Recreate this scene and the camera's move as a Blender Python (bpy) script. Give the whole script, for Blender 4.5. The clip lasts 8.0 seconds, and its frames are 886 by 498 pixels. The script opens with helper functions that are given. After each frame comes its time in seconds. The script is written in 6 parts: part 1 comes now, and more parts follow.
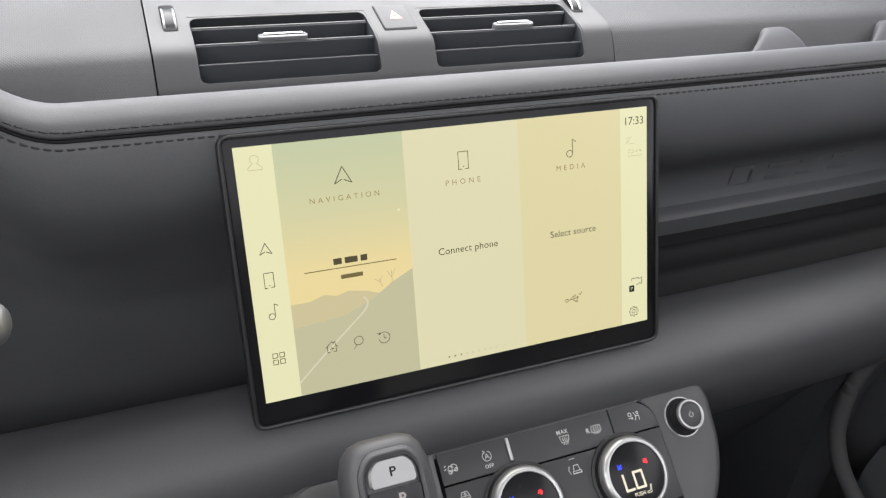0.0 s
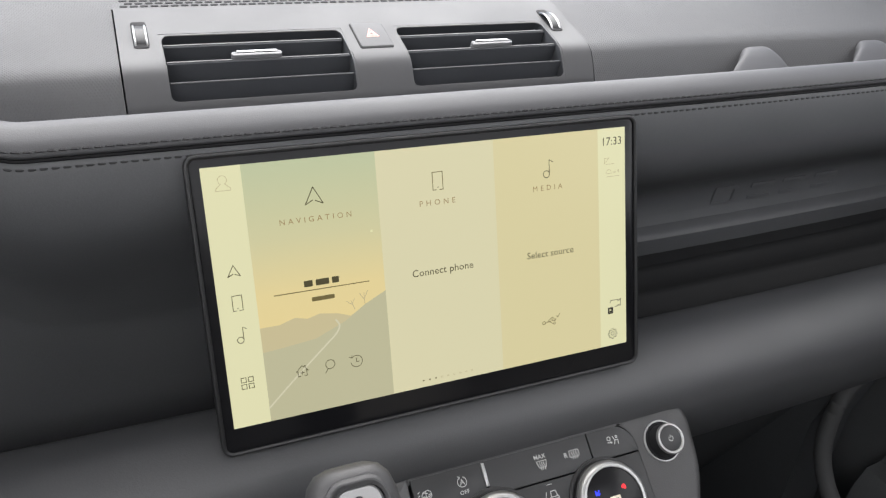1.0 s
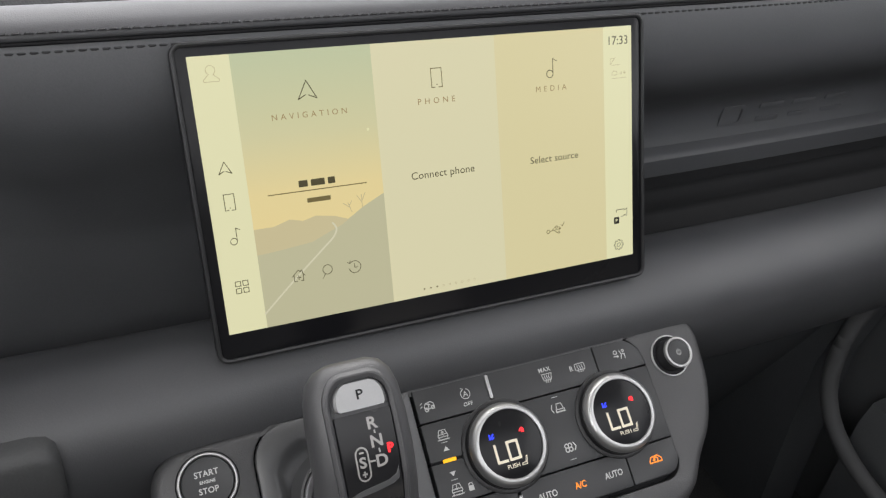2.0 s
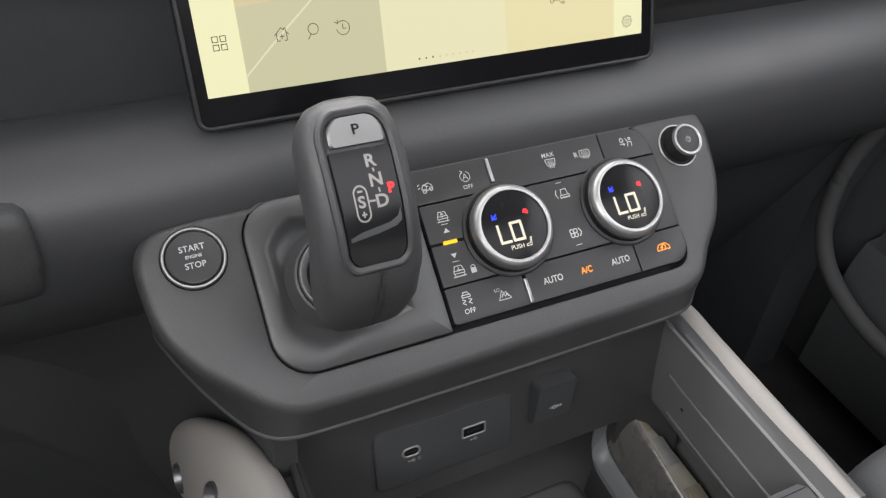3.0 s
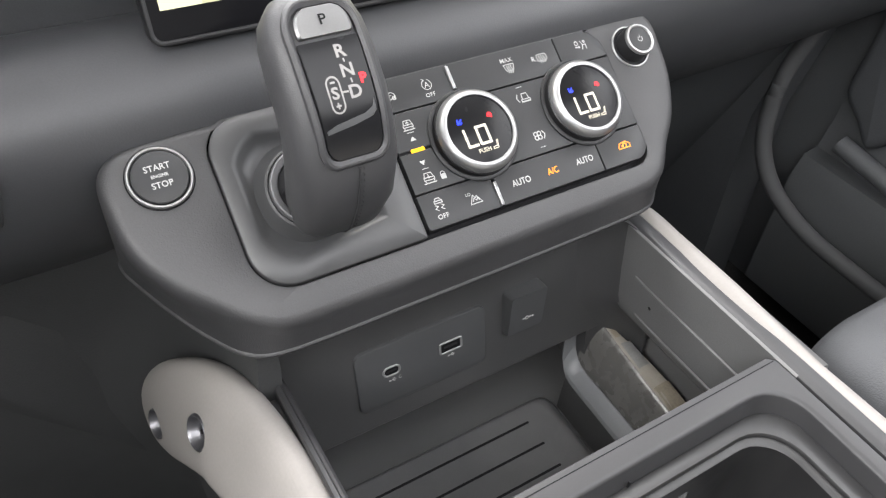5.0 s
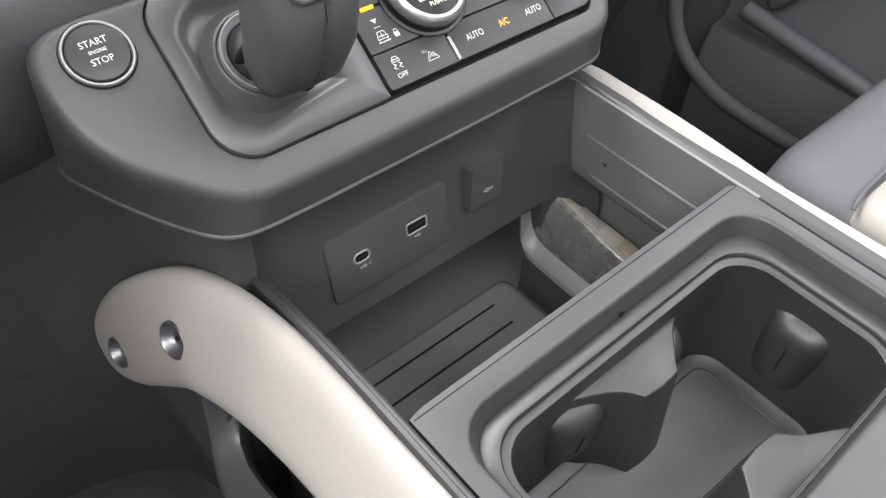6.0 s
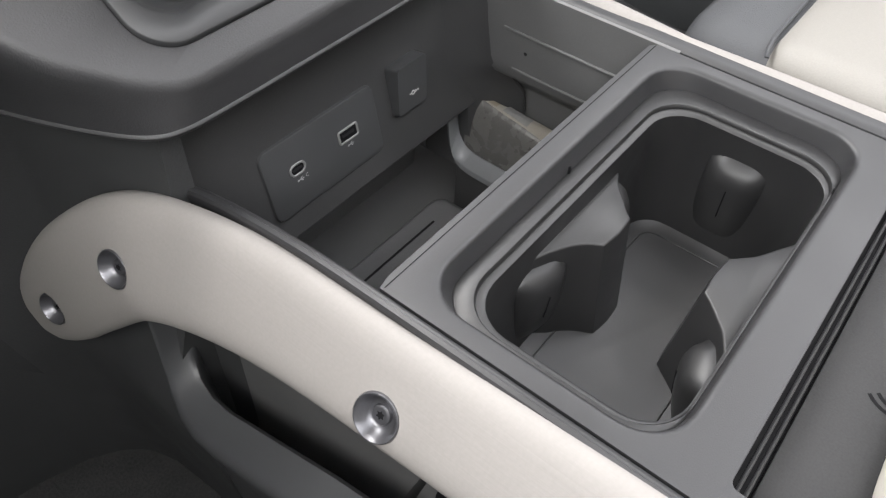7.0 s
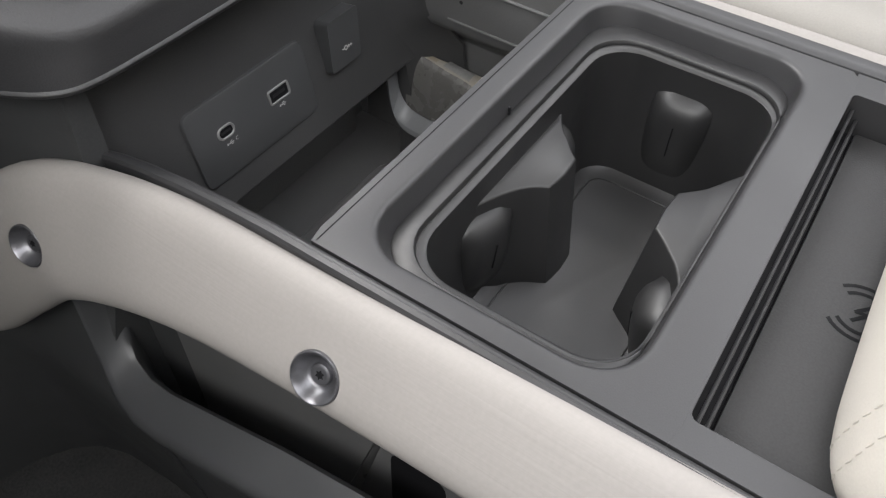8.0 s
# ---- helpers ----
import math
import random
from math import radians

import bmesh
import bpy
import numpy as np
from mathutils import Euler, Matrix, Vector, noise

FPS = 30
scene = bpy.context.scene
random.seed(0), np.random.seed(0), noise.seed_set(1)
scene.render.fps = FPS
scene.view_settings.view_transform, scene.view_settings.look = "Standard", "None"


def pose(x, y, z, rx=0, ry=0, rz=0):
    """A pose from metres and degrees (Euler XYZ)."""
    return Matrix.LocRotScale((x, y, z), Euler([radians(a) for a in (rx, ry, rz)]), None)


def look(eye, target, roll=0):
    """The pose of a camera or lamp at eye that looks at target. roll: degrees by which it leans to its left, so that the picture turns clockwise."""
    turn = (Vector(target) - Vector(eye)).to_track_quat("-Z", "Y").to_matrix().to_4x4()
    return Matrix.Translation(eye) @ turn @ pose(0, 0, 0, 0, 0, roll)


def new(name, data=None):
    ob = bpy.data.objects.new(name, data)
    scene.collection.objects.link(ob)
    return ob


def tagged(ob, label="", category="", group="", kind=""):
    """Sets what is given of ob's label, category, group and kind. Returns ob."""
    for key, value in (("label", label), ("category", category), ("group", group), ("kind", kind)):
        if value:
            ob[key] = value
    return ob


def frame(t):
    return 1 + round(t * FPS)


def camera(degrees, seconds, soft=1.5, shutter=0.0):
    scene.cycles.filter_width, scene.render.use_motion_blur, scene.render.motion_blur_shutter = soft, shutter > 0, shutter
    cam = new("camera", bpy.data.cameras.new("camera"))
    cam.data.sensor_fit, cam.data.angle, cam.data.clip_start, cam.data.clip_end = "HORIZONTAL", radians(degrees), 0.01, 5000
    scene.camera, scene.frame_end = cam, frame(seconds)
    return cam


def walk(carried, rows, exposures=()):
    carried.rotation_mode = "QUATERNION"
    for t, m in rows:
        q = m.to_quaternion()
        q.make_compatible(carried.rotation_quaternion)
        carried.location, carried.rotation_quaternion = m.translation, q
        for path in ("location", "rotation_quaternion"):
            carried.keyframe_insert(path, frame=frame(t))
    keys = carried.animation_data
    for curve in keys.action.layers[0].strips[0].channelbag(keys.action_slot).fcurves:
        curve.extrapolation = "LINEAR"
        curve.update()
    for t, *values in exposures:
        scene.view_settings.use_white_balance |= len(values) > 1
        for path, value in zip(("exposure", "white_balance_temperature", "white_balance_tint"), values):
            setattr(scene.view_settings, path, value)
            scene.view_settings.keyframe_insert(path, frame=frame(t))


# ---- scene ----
cam = camera(61.3, 8.0, soft=1.25)
PATH = [
    (0, (-0.195, -0.351, 1.057), (0.5, 1.16, -0.054), 5.1),
    (0.2, (-0.184, -0.346, 1.06), (0.518, 1.167, -0.043), 5.3),
    (0.5, (-0.18, -0.347, 1.058), (0.528, 1.176, -0.029), 5.4),
    (0.7, (-0.18, -0.347, 1.057), (0.532, 1.177, -0.024), 5.5),
    (1, (-0.18, -0.346, 1.058), (0.539, 1.176, -0.022), 5.6),
    (1.2, (-0.18, -0.348, 1.052), (0.541, 1.176, -0.023), 5.5),
    (2.3, (-0.181, -0.359, 0.985), (0.524, 1.087, -0.204), 5),
    (2.5, (-0.184, -0.362, 0.964), (0.522, 1.053, -0.26), 5.1),
    (2.7, (-0.186, -0.37, 0.947), (0.509, 1.008, -0.325), 5.2),
    (3, (-0.195, -0.379, 0.922), (0.51, 0.941, -0.404), 5.5),
    (3.3, (-0.199, -0.386, 0.914), (0.51, 0.906, -0.438), 5.5),
    (3.5, (-0.201, -0.389, 0.907), (0.526, 0.896, -0.442), 5.6),
    (4, (-0.204, -0.392, 0.904), (0.549, 0.87, -0.452), 5.5),
    (4.2, (-0.207, -0.392, 0.903), (0.56, 0.861, -0.454), 5.6),
    (5.3, (-0.233, -0.395, 0.886), (0.615, 0.744, -0.522), 5.3),
    (5.5, (-0.244, -0.393, 0.877), (0.635, 0.697, -0.551), 5.5),
    (5.8, (-0.2597, -0.399, 0.8554), (0.6738, 0.6285, -0.5829), 4.86),
    (6, (-0.267, -0.398, 0.847), (0.684, 0.574, -0.619), 4.6),
    (6.3, (-0.2826, -0.4028, 0.8313), (0.6984, 0.5189, -0.6478), 3.78),
    (6.5, (-0.292, -0.403, 0.824), (0.714, 0.477, -0.664), 3.7),
    (6.7, (-0.2994, -0.4073, 0.816), (0.7336, 0.44, -0.672), 3.12),
    (7, (-0.308, -0.415, 0.8), (0.769, 0.377, -0.688), 3.1),
    (7.2, (-0.31, -0.4194, 0.7925), (0.7754, 0.3473, -0.7016), 2.68),
    (7.5, (-0.313, -0.424, 0.783), (0.79, 0.315, -0.713), 2.7),
    (7.7, (-0.3072, -0.4254, 0.7787), (0.7974, 0.2973, -0.7235), 2.52),
    (8, (-0.299, -0.425, 0.771), (0.81, 0.268, -0.741), 2.7),
]
walk(cam, [(t, look(eye, target, roll)) for t, eye, target, roll in PATH],
     exposures=[(0.0, -0.02), (1.2, -0.16), (2.5, -0.18), (3.0, 0.12), (3.5, 0.26), (4.0, 0.54), (4.2, 0.60), (5.5, 1.00), (6.0, 1.06), (6.5, 0.98), (7.0, 0.65), (7.5, 0.39), (8.0, 0.34)])

# ---------------------------------------------------------------- world, lamps
world = bpy.data.worlds.new("overcast_sky")
scene.world = world
world.use_nodes = True
wn, wl = world.node_tree.nodes, world.node_tree.links
sky = wn.new("ShaderNodeTexSky")
sky.sky_type = "NISHITA"
sky.sun_disc = False
sky.sun_elevation, sky.sun_rotation = radians(55), radians(20)
wn["Background"].inputs["Strength"].default_value = 0.15
wl.new(sky.outputs["Color"], wn["Background"].inputs["Color"])

sun_data = bpy.data.lights.new("sun", "SUN")
sun_data.energy, sun_data.angle, sun_data.color = 0.8, radians(25), (1.0, 0.97, 0.93)
sun = new("sun", sun_data)
sun.matrix_world = look((0.6, 2.0, 4.0), (0, 0, 0.6))


def window_light(name, eye, target, w, h, watts, colour):
    """Daylight that comes in through one window opening."""
    data = bpy.data.lights.new(name, "AREA")
    data.shape, data.size, data.size_y = "RECTANGLE", w, h
    data.energy, data.color = watts, colour
    ob = new(name, data)
    ob.matrix_world = look(eye, target)
    return ob


window_light("windscreen_daylight", (0, 0.36, 1.21), (0, -0.25, 0.62), 1.20, 0.46, 18.0, (1.0, 0.985, 0.975))
window_light("driver_window_daylight", (-0.70, -0.42, 1.13), (0.0, -0.30, 0.55), 0.80, 0.30, 6.8, (1.0, 0.975, 0.94))
window_light("passenger_window_daylight", (0.735, -0.44, 1.14), (0.0, -0.35, 0.62), 0.86, 0.36, 4.2, (1.0, 0.975, 0.95))
# Added fill from above, through a roof opening that is only assumed.
window_light("overhead_fill_light", (0, -0.75, 1.325), (0, -0.75, 0), 1.10, 0.66, 7.6, (1.0, 0.975, 0.95))


# ---------------------------------------------------------------- materials
def shader(name, colour, rough=0.5, metal=0.0, grain=0.0, grain_size=0.001, spread=0.10, patch=0.05, spec=0.5, kind="noise"):
    """A surface with variation at two scales (patches, fine grain) and a fine relief. Sizes in metres."""
    m = bpy.data.materials.new(name)
    m.use_nodes = True
    n, l = m.node_tree.nodes, m.node_tree.links
    p = n["Principled BSDF"]
    p.inputs["Metallic"].default_value = metal
    p.inputs["Specular IOR Level"].default_value = spec
    tc = n.new("ShaderNodeTexCoord")
    big = n.new("ShaderNodeTexNoise")
    big.inputs["Scale"].default_value, big.inputs["Detail"].default_value = 1 / patch, 4
    small = n.new("ShaderNodeTexNoise")
    small.inputs["Scale"].default_value, small.inputs["Detail"].default_value = 1 / grain_size, 2
    for t in (big, small):
        l.new(tc.outputs["Object"], t.inputs["Vector"])
    mixer = n.new("ShaderNodeMath")
    mixer.operation = "ADD"
    l.new(big.outputs["Fac"], mixer.inputs[0])
    l.new(small.outputs["Fac"], mixer.inputs[1])
    mr = n.new("ShaderNodeMapRange")
    mr.inputs["From Min"].default_value, mr.inputs["From Max"].default_value = 0.6, 1.4
    mr.inputs["To Min"].default_value, mr.inputs["To Max"].default_value = 1 - spread, 1 + spread
    l.new(mixer.outputs[0], mr.inputs["Value"])
    col = n.new("ShaderNodeMix")
    col.data_type, col.blend_type = "RGBA", "MULTIPLY"
    col.inputs["Factor"].default_value = 1.0
    col.inputs["A"].default_value = (*colour, 1)
    l.new(mr.outputs["Result"], col.inputs["B"])
    l.new(col.outputs["Result"], p.inputs["Base Color"])
    rr = n.new("ShaderNodeMapRange")
    rr.inputs["From Min"].default_value, rr.inputs["From Max"].default_value = 0.3, 0.7
    rr.inputs["To Min"].default_value, rr.inputs["To Max"].default_value = max(rough - 0.05, 0.02), min(rough + 0.06, 1)
    l.new(big.outputs["Fac"], rr.inputs["Value"])
    l.new(rr.outputs["Result"], p.inputs["Roughness"])
    if grain > 0:
        bump = n.new("ShaderNodeBump")
        bump.inputs["Strength"].default_value, bump.inputs["Distance"].default_value = grain, grain_size * 0.5
        if kind == "cells":
            cells = n.new("ShaderNodeTexVoronoi")
            cells.inputs["Scale"].default_value = 1 / grain_size
            cells.inputs["Randomness"].default_value = 0.9
            l.new(tc.outputs["Object"], cells.inputs["Vector"])
            l.new(cells.outputs["Distance"], bump.inputs["Height"])
        else:
            l.new(small.outputs["Fac"], bump.inputs["Height"])
        l.new(bump.outputs["Normal"], p.inputs["Normal"])
    return m


def brushed(name, colour, rough, metal, along):
    """Paint or metal with fine lines drawn out along one axis."""
    m = shader(name, colour, rough, metal, 0, 0.002, 0.05, 0.10)
    n, l = m.node_tree.nodes, m.node_tree.links
    tc = n.new("ShaderNodeTexCoord")
    mp = n.new("ShaderNodeMapping")
    mp.inputs["Scale"].default_value = tuple(12.0 if a == along else 700.0 for a in "xyz")
    tx = n.new("ShaderNodeTexNoise")
    tx.inputs["Scale"].default_value, tx.inputs["Detail"].default_value = 1.0, 3
    b = n.new("ShaderNodeBump")
    b.inputs["Strength"].default_value, b.inputs["Distance"].default_value = 0.13, 0.0006
    l.new(tc.outputs["Object"], mp.inputs["Vector"])
    l.new(mp.outputs["Vector"], tx.inputs["Vector"])
    l.new(tx.outputs["Fac"], b.inputs["Height"])
    l.new(b.outputs["Normal"], n["Principled BSDF"].inputs["Normal"])
    return m


def pitted(name, colour, rough, pitch):
    """Moulded plastic with a regular field of small pits."""
    m = shader(name, colour, rough, 0, 0, 0.002, 0.06, 0.05, spec=0.3)
    n, l = m.node_tree.nodes, m.node_tree.links
    p = n["Principled BSDF"]
    tc, mp, vo, ramp, b = (n.new("ShaderNode" + k) for k in ("TexCoord", "Mapping", "TexVoronoi", "MapRange", "Bump"))
    mp.inputs["Rotation"].default_value = (0, 0, radians(45))
    vo.voronoi_dimensions = "2D"
    vo.inputs["Scale"].default_value, vo.inputs["Randomness"].default_value = 1 / pitch, 0.0
    ramp.inputs["From Min"].default_value, ramp.inputs["From Max"].default_value = 0.16, 0.40
    ramp.inputs["To Min"].default_value, ramp.inputs["To Max"].default_value = 0.0, 1.0
    l.new(tc.outputs["Object"], mp.inputs["Vector"])
    l.new(mp.outputs["Vector"], vo.inputs["Vector"])
    l.new(vo.outputs["Distance"], ramp.inputs["Value"])
    b.inputs["Strength"].default_value, b.inputs["Distance"].default_value = 0.32, 0.0005
    l.new(ramp.outputs["Result"], b.inputs["Height"])
    l.new(b.outputs["Normal"], p.inputs["Normal"])
    return m


def light_colour(rgb):
    """Display colours are given as 0 to 255."""
    return tuple(((c / 255 + 0.055) / 1.055) ** 2.4 if c > 10 else c / 255 / 12.92 for c in rgb)


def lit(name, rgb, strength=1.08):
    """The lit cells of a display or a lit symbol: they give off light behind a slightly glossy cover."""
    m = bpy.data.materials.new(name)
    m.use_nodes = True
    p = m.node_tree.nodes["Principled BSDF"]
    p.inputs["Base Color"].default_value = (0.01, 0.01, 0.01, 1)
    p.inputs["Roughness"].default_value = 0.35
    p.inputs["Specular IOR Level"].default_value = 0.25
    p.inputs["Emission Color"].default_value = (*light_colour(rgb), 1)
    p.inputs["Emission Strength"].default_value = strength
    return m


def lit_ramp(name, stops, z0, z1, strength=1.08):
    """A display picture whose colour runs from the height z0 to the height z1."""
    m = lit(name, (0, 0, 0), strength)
    n, l = m.node_tree.nodes, m.node_tree.links
    tc, sep, mr, ramp = (n.new("ShaderNode" + k) for k in ("TexCoord", "SeparateXYZ", "MapRange", "ValToRGB"))
    mr.inputs["From Min"].default_value, mr.inputs["From Max"].default_value = z0, z1
    while len(ramp.color_ramp.elements) < len(stops):
        ramp.color_ramp.elements.new(0.5)
    for e, (at, rgb) in zip(ramp.color_ramp.elements, stops):
        e.position, e.color = at, (*light_colour(rgb), 1)
    l.new(tc.outputs["Object"], sep.inputs[0])
    l.new(sep.outputs["Z"], mr.inputs["Value"])
    l.new(mr.outputs["Result"], ramp.inputs["Fac"])
    l.new(ramp.outputs["Color"], n["Principled BSDF"].inputs["Emission Color"])
    return m


M_LEATHER = shader("dash_leather", (0.062, 0.062, 0.066), 0.60, 0, 0.13, 0.0009, 0.08, 0.06, kind="cells", spec=0.32)
M_COVER = pitted("dash_top_pitted_moulding", (0.076, 0.076, 0.079), 0.72, 0.0015)
M_GRIPHIDE = shader("selector_leather", (0.040, 0.040, 0.042), 0.50, 0, 0.16, 0.0008, 0.10, 0.03, kind="cells", spec=0.42)
M_PAD = shader("charging_mat_rubber", (0.025, 0.025, 0.0255), 0.55, 0, 0.30, 0.0012, 0.22, 0.03, spec=0.3)
M_VENT = shader("vent_surround_plastic", (0.054, 0.054, 0.057), 0.56, 0, 0.15, 0.0006, 0.06, 0.05, spec=0.38)
M_INNER = shader("dash_inner_panel", (0.060, 0.0617, 0.0666), 0.58, 0, 0.10, 0.0010, 0.12, 0.05, kind="cells")
M_SHELF = shader("ridged_rubber_shelf", (0.010, 0.0103, 0.0112), 0.68, 0, 0.16, 0.0010, 0.12, 0.05, kind="cells", spec=0.3)
M_BEAM = shader("crossbeam_leather", (0.039, 0.040, 0.043), 0.48, 0, 0.11, 0.0011, 0.10, 0.07, kind="cells")
M_FASCIA = shader("fascia_grained_plastic", (0.032, 0.032, 0.0335), 0.50, 0, 0.36, 0.0010, 0.14, 0.04)
M_PLATE = shader("shift_plate_plastic", (0.035, 0.0355, 0.037), 0.42, 0, 0.12, 0.0006, 0.08, 0.04)
M_KEY = shader("key_plastic", (0.023, 0.0235, 0.025), 0.45, 0, 0.08, 0.0005, 0.06, 0.03, spec=0.35)
M_GAP = shader("black_gap_plastic", (0.005, 0.005, 0.006), 0.7, 0, 0.0, 0.001, 0.10, 0.04, spec=0.2)
M_DUCT = shader("vent_duct_plastic", (0.036, 0.038, 0.043), 0.6, 0, 0.0, 0.001, 0.10, 0.04, spec=0.3)
M_GLOSS = shader("piano_black_glass", (0.006, 0.006, 0.007), 0.22, 0, 0.0, 0.001, 0.10, 0.05, spec=0.16)
M_SHIFTGLASS = shader("shift_display_glass", (0.008, 0.008, 0.009), 0.26, 0, 0.0, 0.001, 0.10, 0.05, spec=0.24)
M_HOUSING = shader("screen_housing_plastic", (0.011, 0.011, 0.012), 0.42, 0, 0.10, 0.0006, 0.10, 0.05, spec=0.38)
M_SATIN = shader("satin_silver", (0.34, 0.34, 0.34), 0.40, 0.9, 0.0, 0.0008, 0.05, 0.03)
M_BUTTON = shader("button_silver", (0.20, 0.20, 0.20), 0.36, 0.8, 0.0, 0.0008, 0.05, 0.03)
M_CHROME = shader("bright_chrome", (0.38, 0.38, 0.38), 0.30, 1.0, 0.0, 0.001, 0.04, 0.03)
M_COLLAR = shader("collar_satin_grey", (0.12, 0.12, 0.125), 0.42, 0.3, 0.0, 0.001, 0.05, 0.03)
M_GUN = shader("grey_metal_trim", (0.15, 0.15, 0.16), 0.36, 0.8, 0.05, 0.0008, 0.08, 0.02)
M_CONSOLE = shader("console_moulding", (0.028, 0.028, 0.0295), 0.42, 0, 0.11, 0.0008, 0.10, 0.05, spec=0.45)
M_CUP = shader("cup_holder_rubber", (0.0185, 0.0185, 0.019), 0.40, 0, 0.11, 0.0008, 0.14, 0.03, spec=0.45)
M_BIN = shader("bin_plastic", (0.100, 0.100, 0.100), 0.50, 0, 0.30, 0.0009, 0.12, 0.04)
# Bin plastic again, its colour darkened for the shade under the fascia lip.
M_BINSHADED = shader("bin_plastic_shaded", (0.042, 0.042, 0.043), 0.48, 0, 0.30, 0.0009, 0.12, 0.04)
M_OUTLET = shader("port_plate_plastic", (0.046, 0.047, 0.049), 0.42, 0, 0.12, 0.0006, 0.10, 0.04)
M_STRAP = shader("strap_grey_plastic", (0.15, 0.154, 0.16), 0.40, 0, 0.15, 0.0009, 0.10, 0.04)
M_MAT = shader("rubber_mat", (0.135, 0.135, 0.136), 0.60, 0, 0.30, 0.0008, 0.14, 0.03)
M_GRIP = brushed("grip_powder_coat", (0.242, 0.228, 0.216), 0.70, 0.0, "y")
M_GRIP.node_tree.nodes["Principled BSDF"].inputs["Specular IOR Level"].default_value = 0.25
M_GRIP.node_tree.nodes["Principled BSDF"].inputs["Specular IOR Level"].default_value = 0.2
M_CREAM = shader("cream_leather", (0.52, 0.49, 0.44), 0.50, 0, 0.16, 0.0011, 0.05, 0.05, kind="cells")
# Same cream as the armrest; colour lowered to offset the strong passenger window lamp.
M_CREAMDIM = shader("cream_leather_toned_down", (0.205, 0.195, 0.178), 0.58, 0, 0.12, 0.0014, 0.06, 0.05, kind="cells")
M_SEATDARK = shader("dark_seat_leather", (0.062, 0.064, 0.068), 0.68, 0, 0.30, 0.0012, 0.10, 0.05, kind="cells", spec=0.3)
M_THREADDARK = shader("dark_thread", (0.020, 0.020, 0.022), 0.75, 0, 0.4, 0.0004, 0.15, 0.01)
M_STITCH = shader("dash_stitch_thread", (0.020, 0.020, 0.022), 0.75, 0, 0.4, 0.0004, 0.15, 0.01)
M_CREAMTHREAD = shader("cream_thread", (0.56, 0.53, 0.48), 0.75, 0, 0.4, 0.0004, 0.1, 0.01)
M_CARPET = shader("black_carpet", (0.034, 0.034, 0.034), 0.95, 0, 0.9, 0.003, 0.35, 0.05, spec=0.1)
M_DOOR = shader("door_card_plastic", (0.074, 0.077, 0.081), 0.58, 0, 0.30, 0.0015, 0.12, 0.06)
M_KNEE = shader("knee_panel_plastic", (0.040, 0.041, 0.042), 0.60, 0, 0.30, 0.0015, 0.12, 0.06, spec=0.35)
M_FOOT = shader("footwell_trim", (0.060, 0.063, 0.067), 0.75, 0, 0.30, 0.0015, 0.14, 0.06, spec=0.25)
M_RUBBER = shader("seal_rubber", (0.060, 0.061, 0.063), 0.80, 0, 0.10, 0.001, 0.1, 0.04)
# Lining of unseen surfaces, made pale so that they bounce light into the darks.
M_LINER = shader("pale_bounce_lining", (0.68, 0.67, 0.64), 0.95, 0, 0.4, 0.002, 0.06, 0.1, spec=0.1)
M_PAPER = shader("printed_paper", (0.29, 0.268, 0.23), 0.45, 0, 0.1, 0.002, 0.08, 0.02)
M_SLEEVE = shader("clear_sleeve_grey", (0.098, 0.095, 0.090), 0.27, 0, 0.1, 0.002, 0.20, 0.012, spec=0.8)
M_PAPERTONE = shader("paper_print_tan", (0.225, 0.196, 0.152), 0.45, 0, 0.1, 0.002, 0.2, 0.01)
M_PAPERBLUE = shader("paper_print_grey_blue", (0.20, 0.20, 0.195), 0.45, 0, 0.1, 0.002, 0.2, 0.01)
M_MARK = shader("printed_white", (0.36, 0.36, 0.355), 0.5, 0, 0, 0.001, 0.05, 0.02)
M_MARKDIM = shader("printed_grey", (0.36, 0.36, 0.36), 0.5, 0, 0, 0.001, 0.05, 0.02)
M_PINK = shader("hazard_red_print", (0.55, 0.20, 0.17), 0.5, 0, 0, 0.001, 0.05, 0.02)
M_PORT = shader("port_rim_grey", (0.20, 0.20, 0.20), 0.40, 0.3, 0, 0.001, 0.05, 0.02)
M_GEARMARK = shader("gear_mark_grey", (0.22, 0.21, 0.205), 0.5, 0, 0, 0.001, 0.05, 0.02)
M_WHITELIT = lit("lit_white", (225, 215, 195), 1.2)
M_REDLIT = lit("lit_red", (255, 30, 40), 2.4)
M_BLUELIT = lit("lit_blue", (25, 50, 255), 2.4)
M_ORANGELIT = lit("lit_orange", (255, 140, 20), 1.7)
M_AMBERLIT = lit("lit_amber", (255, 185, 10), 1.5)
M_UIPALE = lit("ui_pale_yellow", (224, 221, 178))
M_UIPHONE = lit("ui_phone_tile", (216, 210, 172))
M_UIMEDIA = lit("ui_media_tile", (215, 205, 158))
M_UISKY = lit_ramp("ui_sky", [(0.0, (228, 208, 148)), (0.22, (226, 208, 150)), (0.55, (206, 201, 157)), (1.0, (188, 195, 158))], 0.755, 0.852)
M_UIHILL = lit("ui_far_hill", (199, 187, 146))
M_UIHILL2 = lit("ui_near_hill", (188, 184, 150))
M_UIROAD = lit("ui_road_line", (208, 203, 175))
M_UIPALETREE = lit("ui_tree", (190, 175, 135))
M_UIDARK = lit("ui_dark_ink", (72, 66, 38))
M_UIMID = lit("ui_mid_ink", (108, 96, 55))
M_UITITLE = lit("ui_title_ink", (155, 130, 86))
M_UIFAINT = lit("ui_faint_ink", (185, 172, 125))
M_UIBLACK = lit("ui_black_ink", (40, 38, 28))


